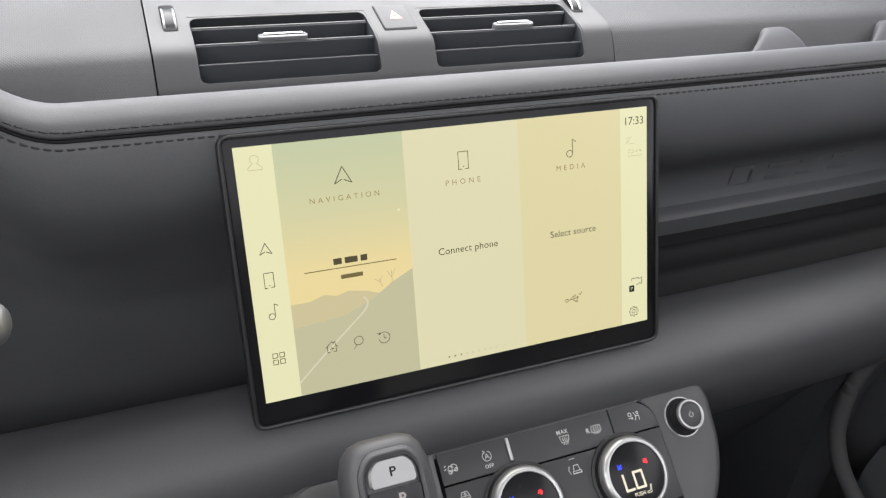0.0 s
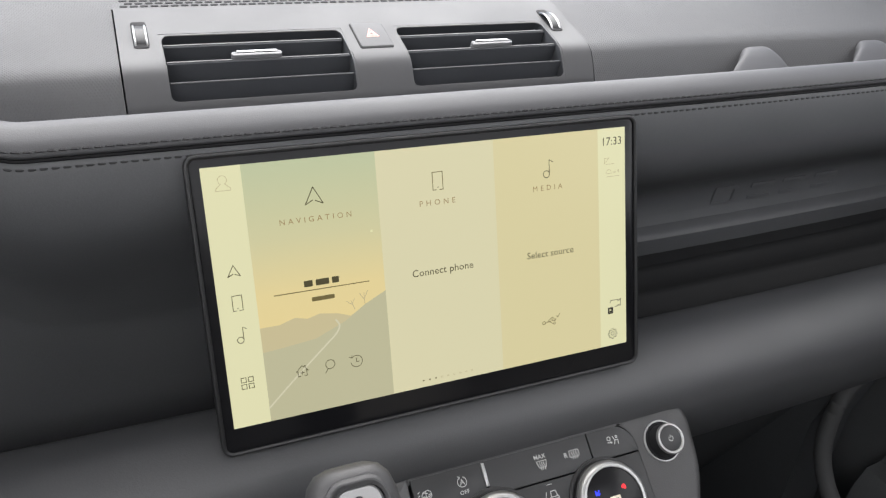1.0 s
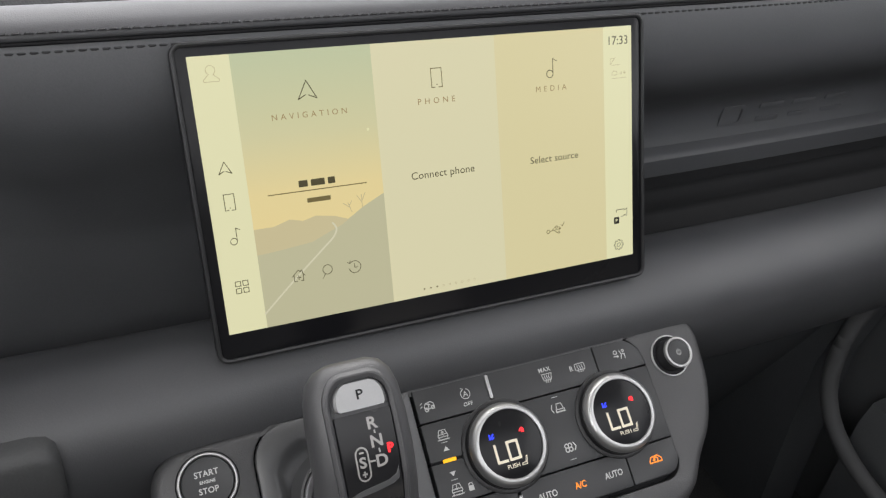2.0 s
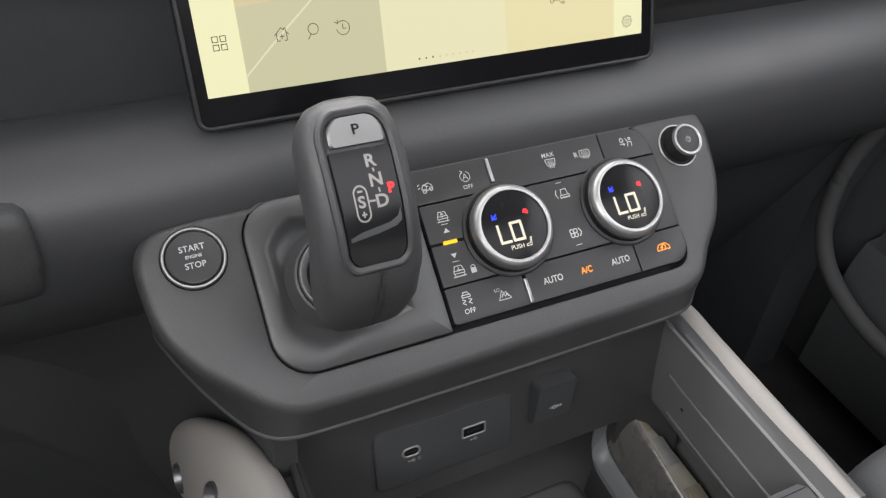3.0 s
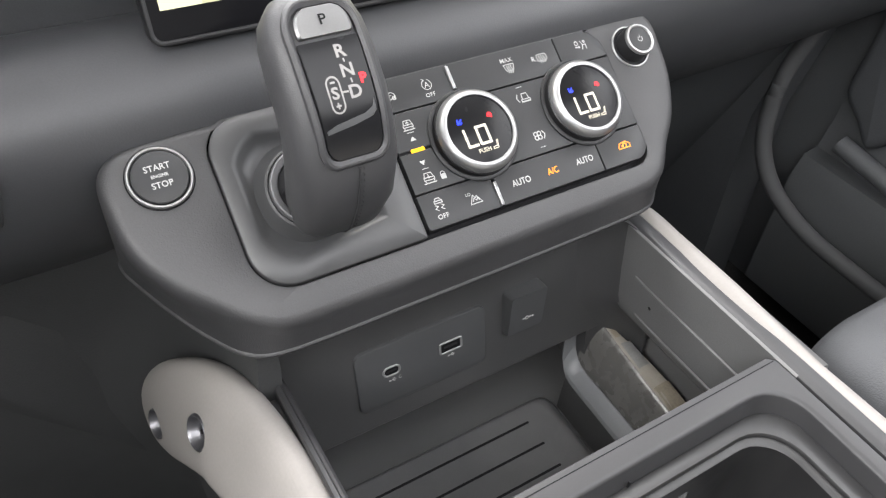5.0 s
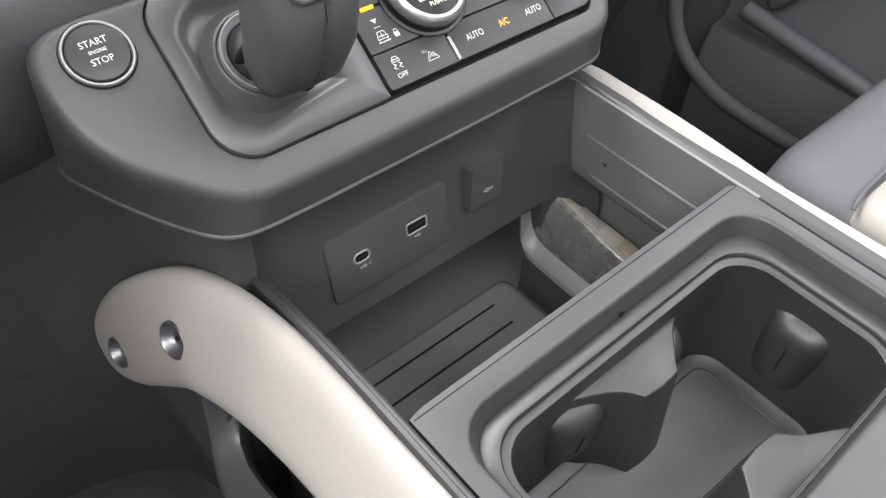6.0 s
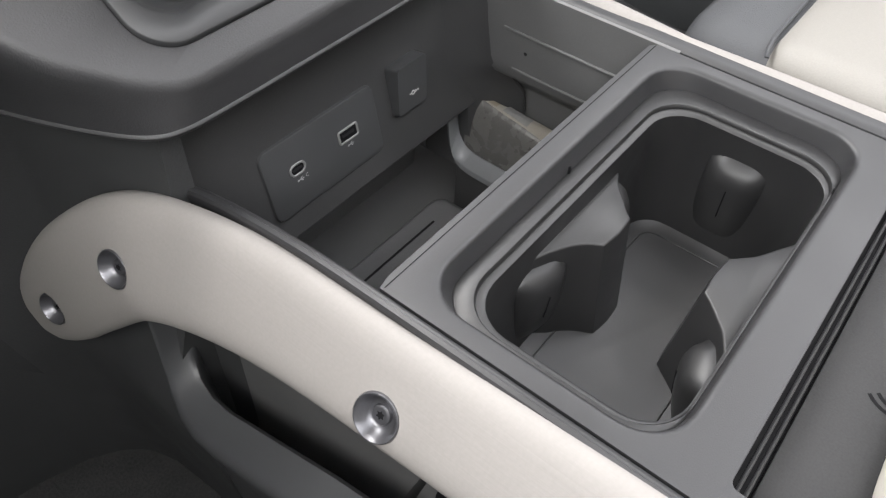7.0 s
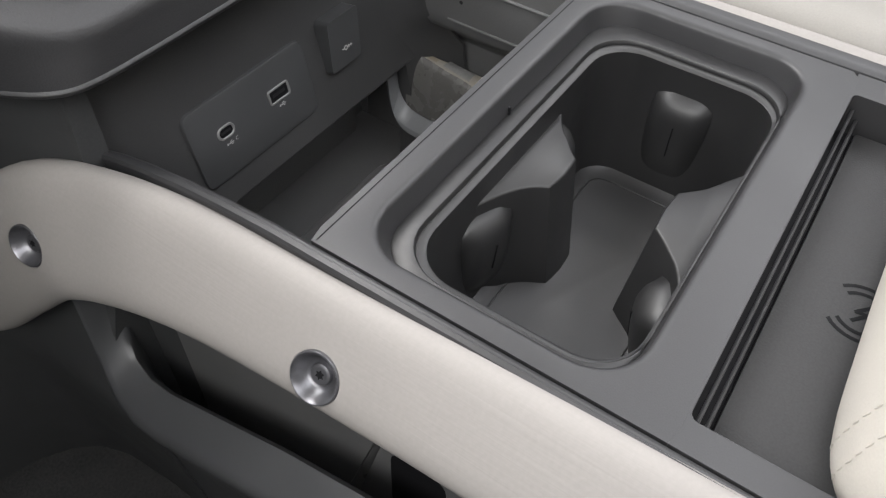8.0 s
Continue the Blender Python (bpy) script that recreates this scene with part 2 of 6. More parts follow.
# ---------------------------------------------------------------- building helpers
def thing(name, base, label, category, group="", kind=""):
    """A top-level Empty at the base of a thing."""
    ob = new(name)
    ob.location = base
    ob.empty_display_size = 0.02
    return tagged(ob, label, category, group, kind)


def part(name, bm, material, parent, label="", smooth=35, kind=""):
    """Links a bmesh, given in world metres, as one mesh object under a thing or under a part."""
    bmesh.ops.recalc_face_normals(bm, faces=bm.faces)
    me = bpy.data.meshes.new(name)
    bm.to_mesh(me)
    bm.free()
    me.materials.append(material)
    if smooth:
        me.polygons.foreach_set("use_smooth", [True] * len(me.polygons))
        me.set_sharp_from_angle(angle=radians(smooth))
    ob = new(name, me)
    if parent is not None:
        ob.parent = parent
        at = parent.location if parent.parent is None else Vector()
        ob.matrix_parent_inverse = Matrix.Translation(-at)
    return tagged(ob, label, kind=kind)


def axes_at(origin, v):
    """A frame of reference on a sloping face: u to the right, v up the face, n out of it."""
    v = Vector(v).normalized()
    u = Vector((1, 0, 0))
    n = u.cross(v)
    m = Matrix((u, v, n)).transposed().to_4x4()
    m.translation = origin
    return m


def catmull(points, per=6, closed=True):
    """A smooth line through points of any dimension."""
    n, out = len(points), []
    last = n if closed else n - 1
    for i in range(last):
        idx = [(i + k) % n if closed else min(max(i + k, 0), n - 1) for k in (-1, 0, 1, 2)]
        a, b, c, d = (np.array(points[j], float) for j in idx)
        for s in range(per):
            t = s / per
            out.append(tuple(0.5 * (2 * b + (c - a) * t + (2 * a - 5 * b + 4 * c - d) * t**2 + (3 * b - a - 3 * c + d) * t**3)))
    if not closed:
        out.append(tuple(points[-1]))
    return out


class Curved:
    """A face that bends: u across it, v down its length, n out of it."""

    def __init__(self, x, table):
        self.x, self.table = x, table

    def point(self, v):
        vs = [r[0] for r in self.table]
        return Vector((self.x, float(np.interp(v, vs, [r[1] for r in self.table])), float(np.interp(v, vs, [r[2] for r in self.table]))))

    def tangent(self, v):
        a, b = self.point(v - 0.004), self.point(v + 0.004)
        m = axes_at(self.point(v), b - a)
        return m

    def __matmul__(self, p):
        return self.tangent(p[1]) @ Vector((p[0], 0, p[2]))


LEVEL = Matrix.Identity(4)
SCREEN = axes_at((-0.0012, 0, 0.70), (0, 0.06, 0.152))
PANEL = axes_at((0, -0.075, 0.610), (0, 0.815, 0.58))
SHIFT = Curved(-0.0985, sorted(catmull([(0.060, -0.066, 0.762), (0.039, -0.0865, 0.7430), (0.0266, -0.0990, 0.7315), (0.0126, -0.1125, 0.7195), (-0.0064, -0.1270, 0.7030), (-0.0210, -0.1340, 0.6895), (-0.0366, -0.1380, 0.6700),
                              (-0.0500, -0.1360, 0.6490), (-0.0600, -0.1290, 0.6280), (-0.0690, -0.1160, 0.6090), (-0.080, -0.098, 0.594)], 6, False)))
VENT_FLAT = axes_at((0, 0.174, 0.8605), (0, 0.866, 0.5))


VENT = Curved(0.0, [(-0.0340, 0.1522, 0.8401), (-0.0300, 0.1538, 0.8430), (-0.0240, 0.1559, 0.8474), (-0.0168, 0.1586, 0.8524), (-0.0100, 0.1613, 0.8571), (-0.0040, 0.1637, 0.8611), (0.0000, 0.1654, 0.8638),
                    (0.0040, 0.1671, 0.8664), (0.0080, 0.1690, 0.8689), (0.0120, 0.1714, 0.8712), (0.0160, 0.1745, 0.8732), (0.0200, 0.1789, 0.8748), (0.0240, 0.1842, 0.8761), (0.0280, 0.1897, 0.8774),
                    (0.0340, 0.1981, 0.8793), (0.0400, 0.2065, 0.8812), (0.0448, 0.2132, 0.8828), (0.0520, 0.2238, 0.8851), (0.0600, 0.2356, 0.8877), (0.0700, 0.2516, 0.8908), (0.0760, 0.2619, 0.8925)])
INWARD = VENT_FLAT.to_3x3()


def rounded(x0, y0, x1, y1, r, seg=5):
    """The outline of a rectangle with round corners; r: one radius, or four (from x1 y1 on, to the left)."""
    rs = (r,) * 4 if not isinstance(r, (tuple, list)) else r
    pts = []
    for k, (cx, cy) in enumerate(((x1, y1), (x0, y1), (x0, y0), (x1, y0))):
        q = rs[k]
        sx, sy = (-1 if k in (0, 3) else 1), (-1 if k in (0, 1) else 1)
        for s in range(seg + 1):
            a = radians(90 * k + 90 * s / seg)
            pts.append((cx + sx * q + q * math.cos(a), cy + sy * q + q * math.sin(a)))
    return pts


def circle(cx, cy, r, seg=40):
    return [(cx + r * math.cos(2 * math.pi * k / seg), cy + r * math.sin(2 * math.pi * k / seg)) for k in range(seg)]


def inset(pts, d):
    """A closed outline moved inwards (counter-clockwise outlines) by d."""
    n, out = len(pts), []
    for i in range(n):
        a, b, c = (Vector(pts[(i + k) % n][:2]) for k in (-1, 0, 1))
        e, f = b - a, c - b
        e = e.normalized() if e.length > 1e-9 else f.normalized()
        f = f.normalized() if f.length > 1e-9 else e
        g = Vector((-e.y - f.y, e.x + f.x))
        g = g.normalized() if g.length > 1e-9 else Vector((-e.y, e.x))
        out.append(tuple(b + g * d))
    return out


def loft(rings, cap0=True, cap1=True, ring_closed=True, bm=None):
    """Skins rings of world points."""
    bm = bm or bmesh.new()
    made = [[bm.verts.new(p) for p in ring] for ring in rings]
    n = len(made[0])
    for a, b in zip(made, made[1:]):
        for i in range(n if ring_closed else n - 1):
            j = (i + 1) % n
            bm.faces.new((a[i], a[j], b[j], b[i]))
    if cap0:
        bm.faces.new(made[0])
    if cap1:
        bm.faces.new(reversed(made[-1]))
    return bm


def on(m, pts, n):
    return [m @ Vector((p[0], p[1], n)) for p in pts]


def plate(m, outline, n0, n1, edge=0.0006, bm=None):
    """A plate on a face from depth n0 to height n1 with a rounded upper edge."""
    if edge <= 0:
        return loft([on(m, outline, n0), on(m, outline, n1)], bm=bm)
    e = edge
    return loft([on(m, outline, n0), on(m, outline, n1 - e), on(m, inset(outline, e * 0.3), n1 - e * 0.3),
                 on(m, inset(outline, e), n1)], bm=bm)


def ringplate(m, outer, inner, n0, n1, edge=0.0006):
    """A plate with a hole through it; both outlines have the same number of points."""
    e = edge
    rings = [on(m, inner, n0), on(m, outer, n0), on(m, outer, n1 - e), on(m, inset(outer, e), n1),
             on(m, inset(inner, -e), n1), on(m, inner, n1 - e), on(m, inner, n0)]
    bm = loft(rings, False, False)
    bmesh.ops.remove_doubles(bm, verts=bm.verts, dist=1e-6)
    return bm


def dense(pts, step):
    """An outline with points at most step apart."""
    out = []
    for (x0, y0), (x1, y1) in zip(pts, pts[1:] + pts[:1]):
        k = max(1, int(math.ceil(math.hypot(x1 - x0, y1 - y0) / step)))
        out += [(x0 + (x1 - x0) * i / k, y0 + (y1 - y0) * i / k) for i in range(k)]
    return out


def bent_plate(m, outline, n0, n1, edge=0.0008, rows=22):
    """A plate that follows a bent face: cut across in rows from its lower end to its upper end."""
    ys = [p[1] for p in outline]
    lo, hi = min(ys), max(ys)
    rings = []
    for k in range(rows + 1):
        v = lo + (hi - lo) * (0.5 - 0.5 * math.cos(math.pi * k / rows))
        v = min(max(v, lo + 1e-5), hi - 1e-5)
        xs = []
        for (x0, y0), (x1, y1) in zip(outline, outline[1:] + outline[:1]):
            if (y0 - v) * (y1 - v) <= 0 and abs(y1 - y0) > 1e-12:
                xs.append(x0 + (x1 - x0) * (v - y0) / (y1 - y0))
        a, b = min(xs), max(xs)
        e = min(edge, (b - a) * 0.4)
        rings.append([m @ Vector((x, v, n)) for x, n in ((a, n0), (b, n0), (b, n1 - e), (b - e, n1), (a + e, n1), (a, n1 - e))])
    return loft(rings)


def turned(m, cx, cy, profile, seg=48):
    """A body of revolution about the normal of a face: profile of (radius, height)."""
    return loft([on(m, circle(cx, cy, r, seg), h) for r, h in profile])


def swept(profile, xs, shift=None, cap=True):
    """A profile of (y, z) drawn along x; shift(x) moves it."""
    rings = []
    for x in xs:
        dy, dz = shift(x) if shift else (0, 0)
        rings.append([(x, y + dy, z + dz) for y, z in profile])
    return loft(rings, cap, cap)


def tube(path, radius, seg=10, closed=False):
    """A round bar along a line of world points."""
    pts = [Vector(p) for p in path]
    rings = []
    up = Vector((0, 0, 1))
    for i, p in enumerate(pts):
        a, b = pts[max(i - 1, 0)], pts[min(i + 1, len(pts) - 1)]
        t = (b - a).normalized()
        s = t.cross(up)
        s = s.normalized() if s.length > 1e-4 else t.cross(Vector((1, 0, 0))).normalized()
        w = s.cross(t)
        r = radius[i] if isinstance(radius, (list, tuple)) else radius
        rings.append([p + s * r * math.cos(2 * math.pi * k / seg) + w * r * math.sin(2 * math.pi * k / seg) for k in range(seg)])
    return loft(rings)


def strokes(m, lines, width, n, bm=None):
    """Flat printed lines on a face; each line is a list of (u, v), in metres."""
    bm = bm or bmesh.new()
    for line in lines:
        for k in range(len(line) - 1):
            a, b = Vector(line[k]), Vector(line[k + 1])
            t = (b - a).normalized() * width * 0.5
            s = Vector((-t.y, t.x))
            lift = n + 2e-6 * (k % 3)
            quad = [a - t * 0.6 + s, a - t * 0.6 - s, b + t * 0.6 - s, b + t * 0.6 + s]
            bm.faces.new([bm.verts.new(m @ Vector((q.x, q.y, lift))) for q in quad])
    return bm


def patches(m, shapes, n, bm=None):
    """Flat printed areas on a face."""
    bm = bm or bmesh.new()
    for s in shapes:
        bm.faces.new([bm.verts.new(m @ Vector((p[0], p[1], n))) for p in s])
    return bm


def moved(lines, cx, cy, k=1.0, turn=0.0):
    c, s = math.cos(radians(turn)), math.sin(radians(turn))
    return [[(cx + k * (x * c - y * s), cy + k * (x * s + y * c)) for x, y in line] for line in lines]


def arc(cx, cy, r, a0, a1, seg=14):
    return [(cx + r * math.cos(radians(a0 + (a1 - a0) * k / seg)), cy + r * math.sin(radians(a0 + (a1 - a0) * k / seg))) for k in range(seg + 1)]


def lettering(name, words, size, m, u, v, n, material, parent, spacing=1.0, width=1.0, bold=0.0, turn=0.0, slant=0.0):
    """Words in the built-in font, centred at (u, v) on a face. size: the height of its capitals."""
    curve = bpy.data.curves.new(name, "FONT")
    curve.body, curve.align_x, curve.align_y = words, "CENTER", "CENTER"
    curve.size, curve.space_character = size / 0.69, spacing
    curve.offset, curve.resolution_u, curve.shear = bold, 3, slant
    ob = bpy.data.objects.new(name, curve)
    me = bpy.data.meshes.new_from_object(ob)
    bpy.data.objects.remove(ob)
    xs = [w.co.x for w in me.vertices] or [0]
    ys = [w.co.y for w in me.vertices] or [0]
    mx, my = (max(xs) + min(xs)) / 2, (max(ys) + min(ys)) / 2
    base = m.tangent(v) @ Matrix.Translation((u, 0, n)) if isinstance(m, Curved) else m @ Matrix.Translation((u, v, n))
    place = base @ pose(0, 0, 0, 0, 0, turn) @ Matrix.Diagonal((width, 1, 1, 1)) @ Matrix.Translation((-mx, -my, 0))
    me.transform(place)
    me.name = name
    me.materials.clear()
    me.materials.append(material)
    ob = new(name, me)
    ob.parent = parent
    at = parent.location if parent.parent is None else Vector()
    ob.matrix_parent_inverse = Matrix.Translation(-at)
    return ob


MM = 0.001


def mm(pts):
    return [(x * MM, y * MM) for x, y in pts]


def stitch_row(name, path, length, gap, radius, material, parent, lift=(0, 0, 0)):
    """A row of separate stitches along a line of world points, in one mesh of stuff."""
    bm = bmesh.new()
    pts = [Vector(p) for p in path]
    off = Vector(lift)
    run, k = 0.0, 0
    walked = [0.0]
    for a, b in zip(pts, pts[1:]):
        walked.append(walked[-1] + (b - a).length)

    def at(s):
        s = min(max(s, 0), walked[-1])
        for i in range(len(pts) - 1):
            if walked[i + 1] >= s:
                t = (s - walked[i]) / max(walked[i + 1] - walked[i], 1e-9)
                return pts[i].lerp(pts[i + 1], t)
        return pts[-1]

    while run + length < walked[-1]:
        a, b = at(run), at(run + length)
        t = (b - a).normalized()
        s = t.cross(Vector((0.1, 0.3, 1))).normalized()
        w = s.cross(t)
        tilt = s * 0.00045 * (1 if k % 2 else 0.6)
        rings = []
        for f, q in ((0.0, 0.45), (0.25, 1.0), (0.75, 1.0), (1.0, 0.45)):
            c = a.lerp(b, f) + off - off * (0.9 if f in (0.0, 1.0) else 0.0) + tilt * (f - 0.5) * 2
            rings.append([c + (s * math.cos(x) + w * math.sin(x)) * radius * q for x in (0, 1.26, 2.51, 3.77, 5.03)])
        loft(rings, bm=bm)
        run += length + gap
        k += 1
    return part(name, bm, material, parent, kind="stuff")


# ---------------------------------------------------------------- cabin shell
def slab(name, x0, y0, z0, x1, y1, z1, material, label, category="", kind="structure"):
    bm = bmesh.new()
    bmesh.ops.create_cube(bm, size=1, matrix=Matrix.LocRotScale(((x0 + x1) / 2, (y0 + y1) / 2, (z0 + z1) / 2), None, (x1 - x0, y1 - y0, z1 - z0)))
    return tagged(part(name, bm, material, None, label, 0), category=category, kind=kind)


slab("floor", -0.80, -1.90, -0.03, 0.80, 0.80, 0.0, M_CARPET, "black carpeted cabin floor", "floor")
# Ceiling, rear wall and pillars are out of view and act as reflectors.
slab("ceiling", -0.80, -1.90, 1.34, 0.80, -1.10, 1.38, M_LINER, "unseen pale headliner behind an assumed roof opening", "ceiling")
slab("ceiling_front", -0.80, -0.40, 1.34, 0.80, 0.12, 1.38, M_LINER, "unseen pale headliner over the front seats, bounces light", "ceiling")
slab("wall_rear", -0.80, -1.93, 0.0, 0.80, -1.90, 1.38, M_LINER, "plain unseen closing wall behind the seats, bounces light", "wall")
slab("wall_front", -0.80, 0.80, -0.03, 0.80, 0.83, 0.92, M_CARPET, "black bulkhead behind the dashboard", "wall")
slab("wall_right_lower", 0.745, -1.90, 0.0, 0.79, 0.80, 0.94, M_DOOR, "dark plastic side trim", "door trim")
slab("wall_left_lower", -0.79, -1.90, 0.0, -0.745, 0.80, 0.94, M_DOOR, "dark plastic side trim on the driver's side", "door trim")
for side, sx in (("left", -1), ("right", 1)):
    a, b = sorted((sx * 0.745, sx * 0.79))
    slab("wall_%s_rear_pillar" % side, a, -1.90, 0.94, b, -1.00, 1.34, M_LINER, "unseen pale pillar trim, bounces light", "pillar")
    slab("wall_%s_front_pillar" % side, a, 0.02, 0.94, b, 0.12, 1.34, M_LINER, "unseen pale windscreen pillar trim, bounces light", "pillar")


# ---------------------------------------------------------------- dashboard
def arc_shift(x):
    """The dashboard bows a little away towards its ends."""
    return (0.05 * max(abs(x) - 0.18, 0) ** 2, 0)


def cowl_shift(x):
    """As above; towards the driver the roll climbs into the instrument cowl."""
    t = max(-0.235 - x, 0)
    return (arc_shift(x)[0], min(12 * t * t, 0.9 * t, 0.030 + 0.05 * t))


def trough_shift(x):
    """The trough behind the roll deepens from the vent unit towards the passenger."""
    t = min(max((x - 0.1826) / 0.17, 0), 1)
    f = t * t * (3 - 2 * t)
    return (0.030 * f, -0.010 * f)


def build_dashboard():
    dash = thing("dashboard", (0, 0.25, 0.0), "dark grey leather-covered dashboard with a long crossbeam", "dashboard")
    xs = [-0.72 + 0.04 * k for k in range(37)]
    roll = catmull([(0.0708, 0.8622), (0.0692, 0.8655), (0.0745, 0.8715), (0.0870, 0.8755), (0.100, 0.8715), (0.1125, 0.8640), (0.1210, 0.8530),
                    (0.1255, 0.838), (0.1270, 0.825)], 5, False) + [(0.16, 0.815), (0.16, 0.80), (0.12, 0.80), (0.0765, 0.845), (0.0765, 0.8605)]
    fine = sorted(xs + [-0.236, -0.244, -0.250, -0.255, -0.260, -0.265, -0.270, -0.275, -0.285, -0.292, -0.30, -0.31])
    part("upper_roll", swept(roll, fine, cowl_shift), M_LEATHER, dash, "padded dark grey leather roll")
    face = catmull([(0.0760, 0.8612), (0.0694, 0.8600), (0.0660, 0.851), (0.0640, 0.838), (0.0640, 0.824), (0.0680, 0.810), (0.0780, 0.795), (0.0950, 0.779), (0.116, 0.763), (0.134, 0.748), (0.1450, 0.734), (0.1485, 0.720), (0.1475, 0.708)], 5, False)
    right = face + [(0.1440, 0.7000), (0.1360, 0.6970), (0.1330, 0.6950), (0.1310, 0.6925), (0.1310, 0.6900), (0.1345, 0.6750), (0.1340, 0.65), (0.20, 0.65), (0.20, 0.785), (0.118, 0.797), (0.0780, 0.8605)]
    part("inner_panel", swept(right, [x for x in xs if x > 0.06], arc_shift), M_INNER, dash, "dark leather panel set back under the roll")
    face = catmull([(0.0760, 0.8612), (0.0694, 0.8600), (0.0660, 0.851), (0.0645, 0.834), (0.0690, 0.812), (0.0830, 0.785), (0.0990, 0.757), (0.1110, 0.725), (0.1160, 0.69), (0.1160, 0.57)], 5, False)
    left = face + [(0.13, 0.56), (0.20, 0.56), (0.20, 0.785), (0.118, 0.797), (0.0780, 0.8605)]
    part("inner_panel", swept(left, [x for x in fine if x < 0.1], cowl_shift), M_INNER, dash, "dark leather panel beside the instrument side")
    shelf = [(0.134, 0.673), (0.1180, 0.6725), (0.1150, 0.6745), (0.1110, 0.6755), (0.1060, 0.6748), (0.1010, 0.6725), (0.0850, 0.6725), (0.0820, 0.6742), (0.0775, 0.6752), (0.0725, 0.6745), (0.0680, 0.6725),
             (0.042, 0.6725), (0.040, 0.560), (0.134, 0.560)]
    part("shelf", swept(shelf, [x for x in xs if x > 0.12], arc_shift), M_SHELF, dash, "ridged dark shelf over the crossbeam", 30)
    beam = catmull([(0.0415, 0.6760), (0.0385, 0.6832), (0.0180, 0.6840), (-0.0020, 0.6775), (-0.0180, 0.6650), (-0.0270, 0.6480), (-0.0270, 0.6250),
                    (-0.0160, 0.5900), (0.0080, 0.5480), (0.0400, 0.5120), (0.0850, 0.4850), (0.1400, 0.4700)], 5, False) + [(0.20, 0.47), (0.20, 0.55), (0.047, 0.55)]
    part("crossbeam", swept(beam, xs, arc_shift), M_BEAM, dash, "rounded dark leather crossbeam")
    # stitching along the roll, above and below the seam
    for nm, y, z, lift in (("stitching", 0.0692, 0.8668, (0, -0.0008, 0.0007)), ("stitching", 0.0681, 0.8572, (0, -0.0005, 0))):
        path = [(x, y + cowl_shift(x)[0], z + cowl_shift(x)[1]) for x in fine if -0.45 < x < 0.70]
        stitch_row(nm, path, 0.0048, 0.0010, 0.00075, M_STITCH, dash, lift)
    part("seam", tube([(x, 0.0702 + cowl_shift(x)[0], 0.8612 + cowl_shift(x)[1]) for x in fine if -0.45 < x < 0.70], 0.0011, 6), M_GAP, dash, "dark seam under the roll")
    # pitted top covers either side of the vent unit, each bending up towards the windscreen
    bend = [(0.148, 0.8260), (0.1510, 0.8370), (0.1545, 0.8440), (0.1594, 0.8525), (0.1640, 0.8603), (0.1680, 0.8662), (0.1705, 0.8692), (0.1735, 0.8714), (0.1770, 0.8731), (0.1820, 0.8746), (0.1900, 0.8764), (0.2050, 0.8798), (0.2240, 0.8841), (0.2516, 0.8896), (0.300, 0.8975)]
    cover = catmull(bend, 4, False) + [(0.40, 0.910), (0.70, 0.925), (0.70, 0.80), (0.148, 0.80)]
    part("top_cover", swept(cover, [-0.72, -0.5, -0.32, -0.1826]), M_COVER, dash, "finely pitted dark grey top cover", 60)
    part("top_cover", swept(cover, [0.1826, 0.20, 0.22, 0.24, 0.26, 0.28, 0.30, 0.32, 0.34, 0.36, 0.5, 0.72], trough_shift), M_COVER, dash, "finely pitted dark grey top cover above a trough", 60)
    back = [(0.2505, 0.880), (0.2520, 0.8900), (0.300, 0.8975), (0.40, 0.910), (0.70, 0.925), (0.70, 0.80), (0.2505, 0.80)]
    part("top_cover", swept(back, [-0.1825, -0.08, 0.08, 0.1825]), M_COVER, dash, "dark grey top cover behind the vents")
    # sunk emblem on the passenger panel: plain shapes
    for k, u in enumerate((0.360, 0.408, 0.452, 0.498)):
        w = 0.0150
        box = axes_at((u, 0.1474 + arc_shift(u)[0], 0.7195), (0, -0.0020, 0.0195))
        if k == 0:
            outer = rounded(-w, -0.0115, w, 0.0115, (0.006, 0.001, 0.001, 0.006), 4)
            inner = rounded(-w + 0.0045, -0.0075, w - 0.0045, 0.0075, (0.003, 0.001, 0.001, 0.003), 4)
            part("emblem_shape", ringplate(box, outer, inner, -0.003, 0.0009, 0.0003), M_INNER, dash)
        else:
            for v in (-0.0075, 0.0075):
                part("emblem_shape", plate(box, rounded(-w, v - 0.0028, w, v + 0.0028, 0.001, 2), -0.003, 0.0009, 0.0003), M_INNER, dash)
    # brackets of the passenger's grab handle on the trough
    for dx in (0.0, 0.154):
        rings = []
        for y, xl, xr, z in ((0.208, 0.3800, 0.4050, 0.8530), (0.198, 0.3740, 0.4070, 0.8550), (0.190, 0.3680, 0.4050, 0.8560), (0.184, 0.3630, 0.4050, 0.8552), (0.176, 0.3520, 0.4085, 0.8512), (0.166, 0.3380, 0.4120, 0.8445), (0.156, 0.3260, 0.4190, 0.8365), (0.148, 0.3200, 0.4230, 0.8290)):
            rings.append([(dx + x, y, zz) for x, zz in ((xl - 0.003, 0.82), (xl - 0.0006, z - 0.006), (xl + 0.0010, z - 0.0026), (xl + 0.0042, z - 0.0007), (xl + 0.010, z), (xr - 0.009, z), (xr - 0.0036, z - 0.0007), (xr - 0.0006, z - 0.0030), (xr + 0.0010, z - 0.007), (xr + 0.003, 0.82))])
        part("handle_bracket", loft(rings), M_LEATHER, dash, "smooth grey handle bracket", 60)
    return dash


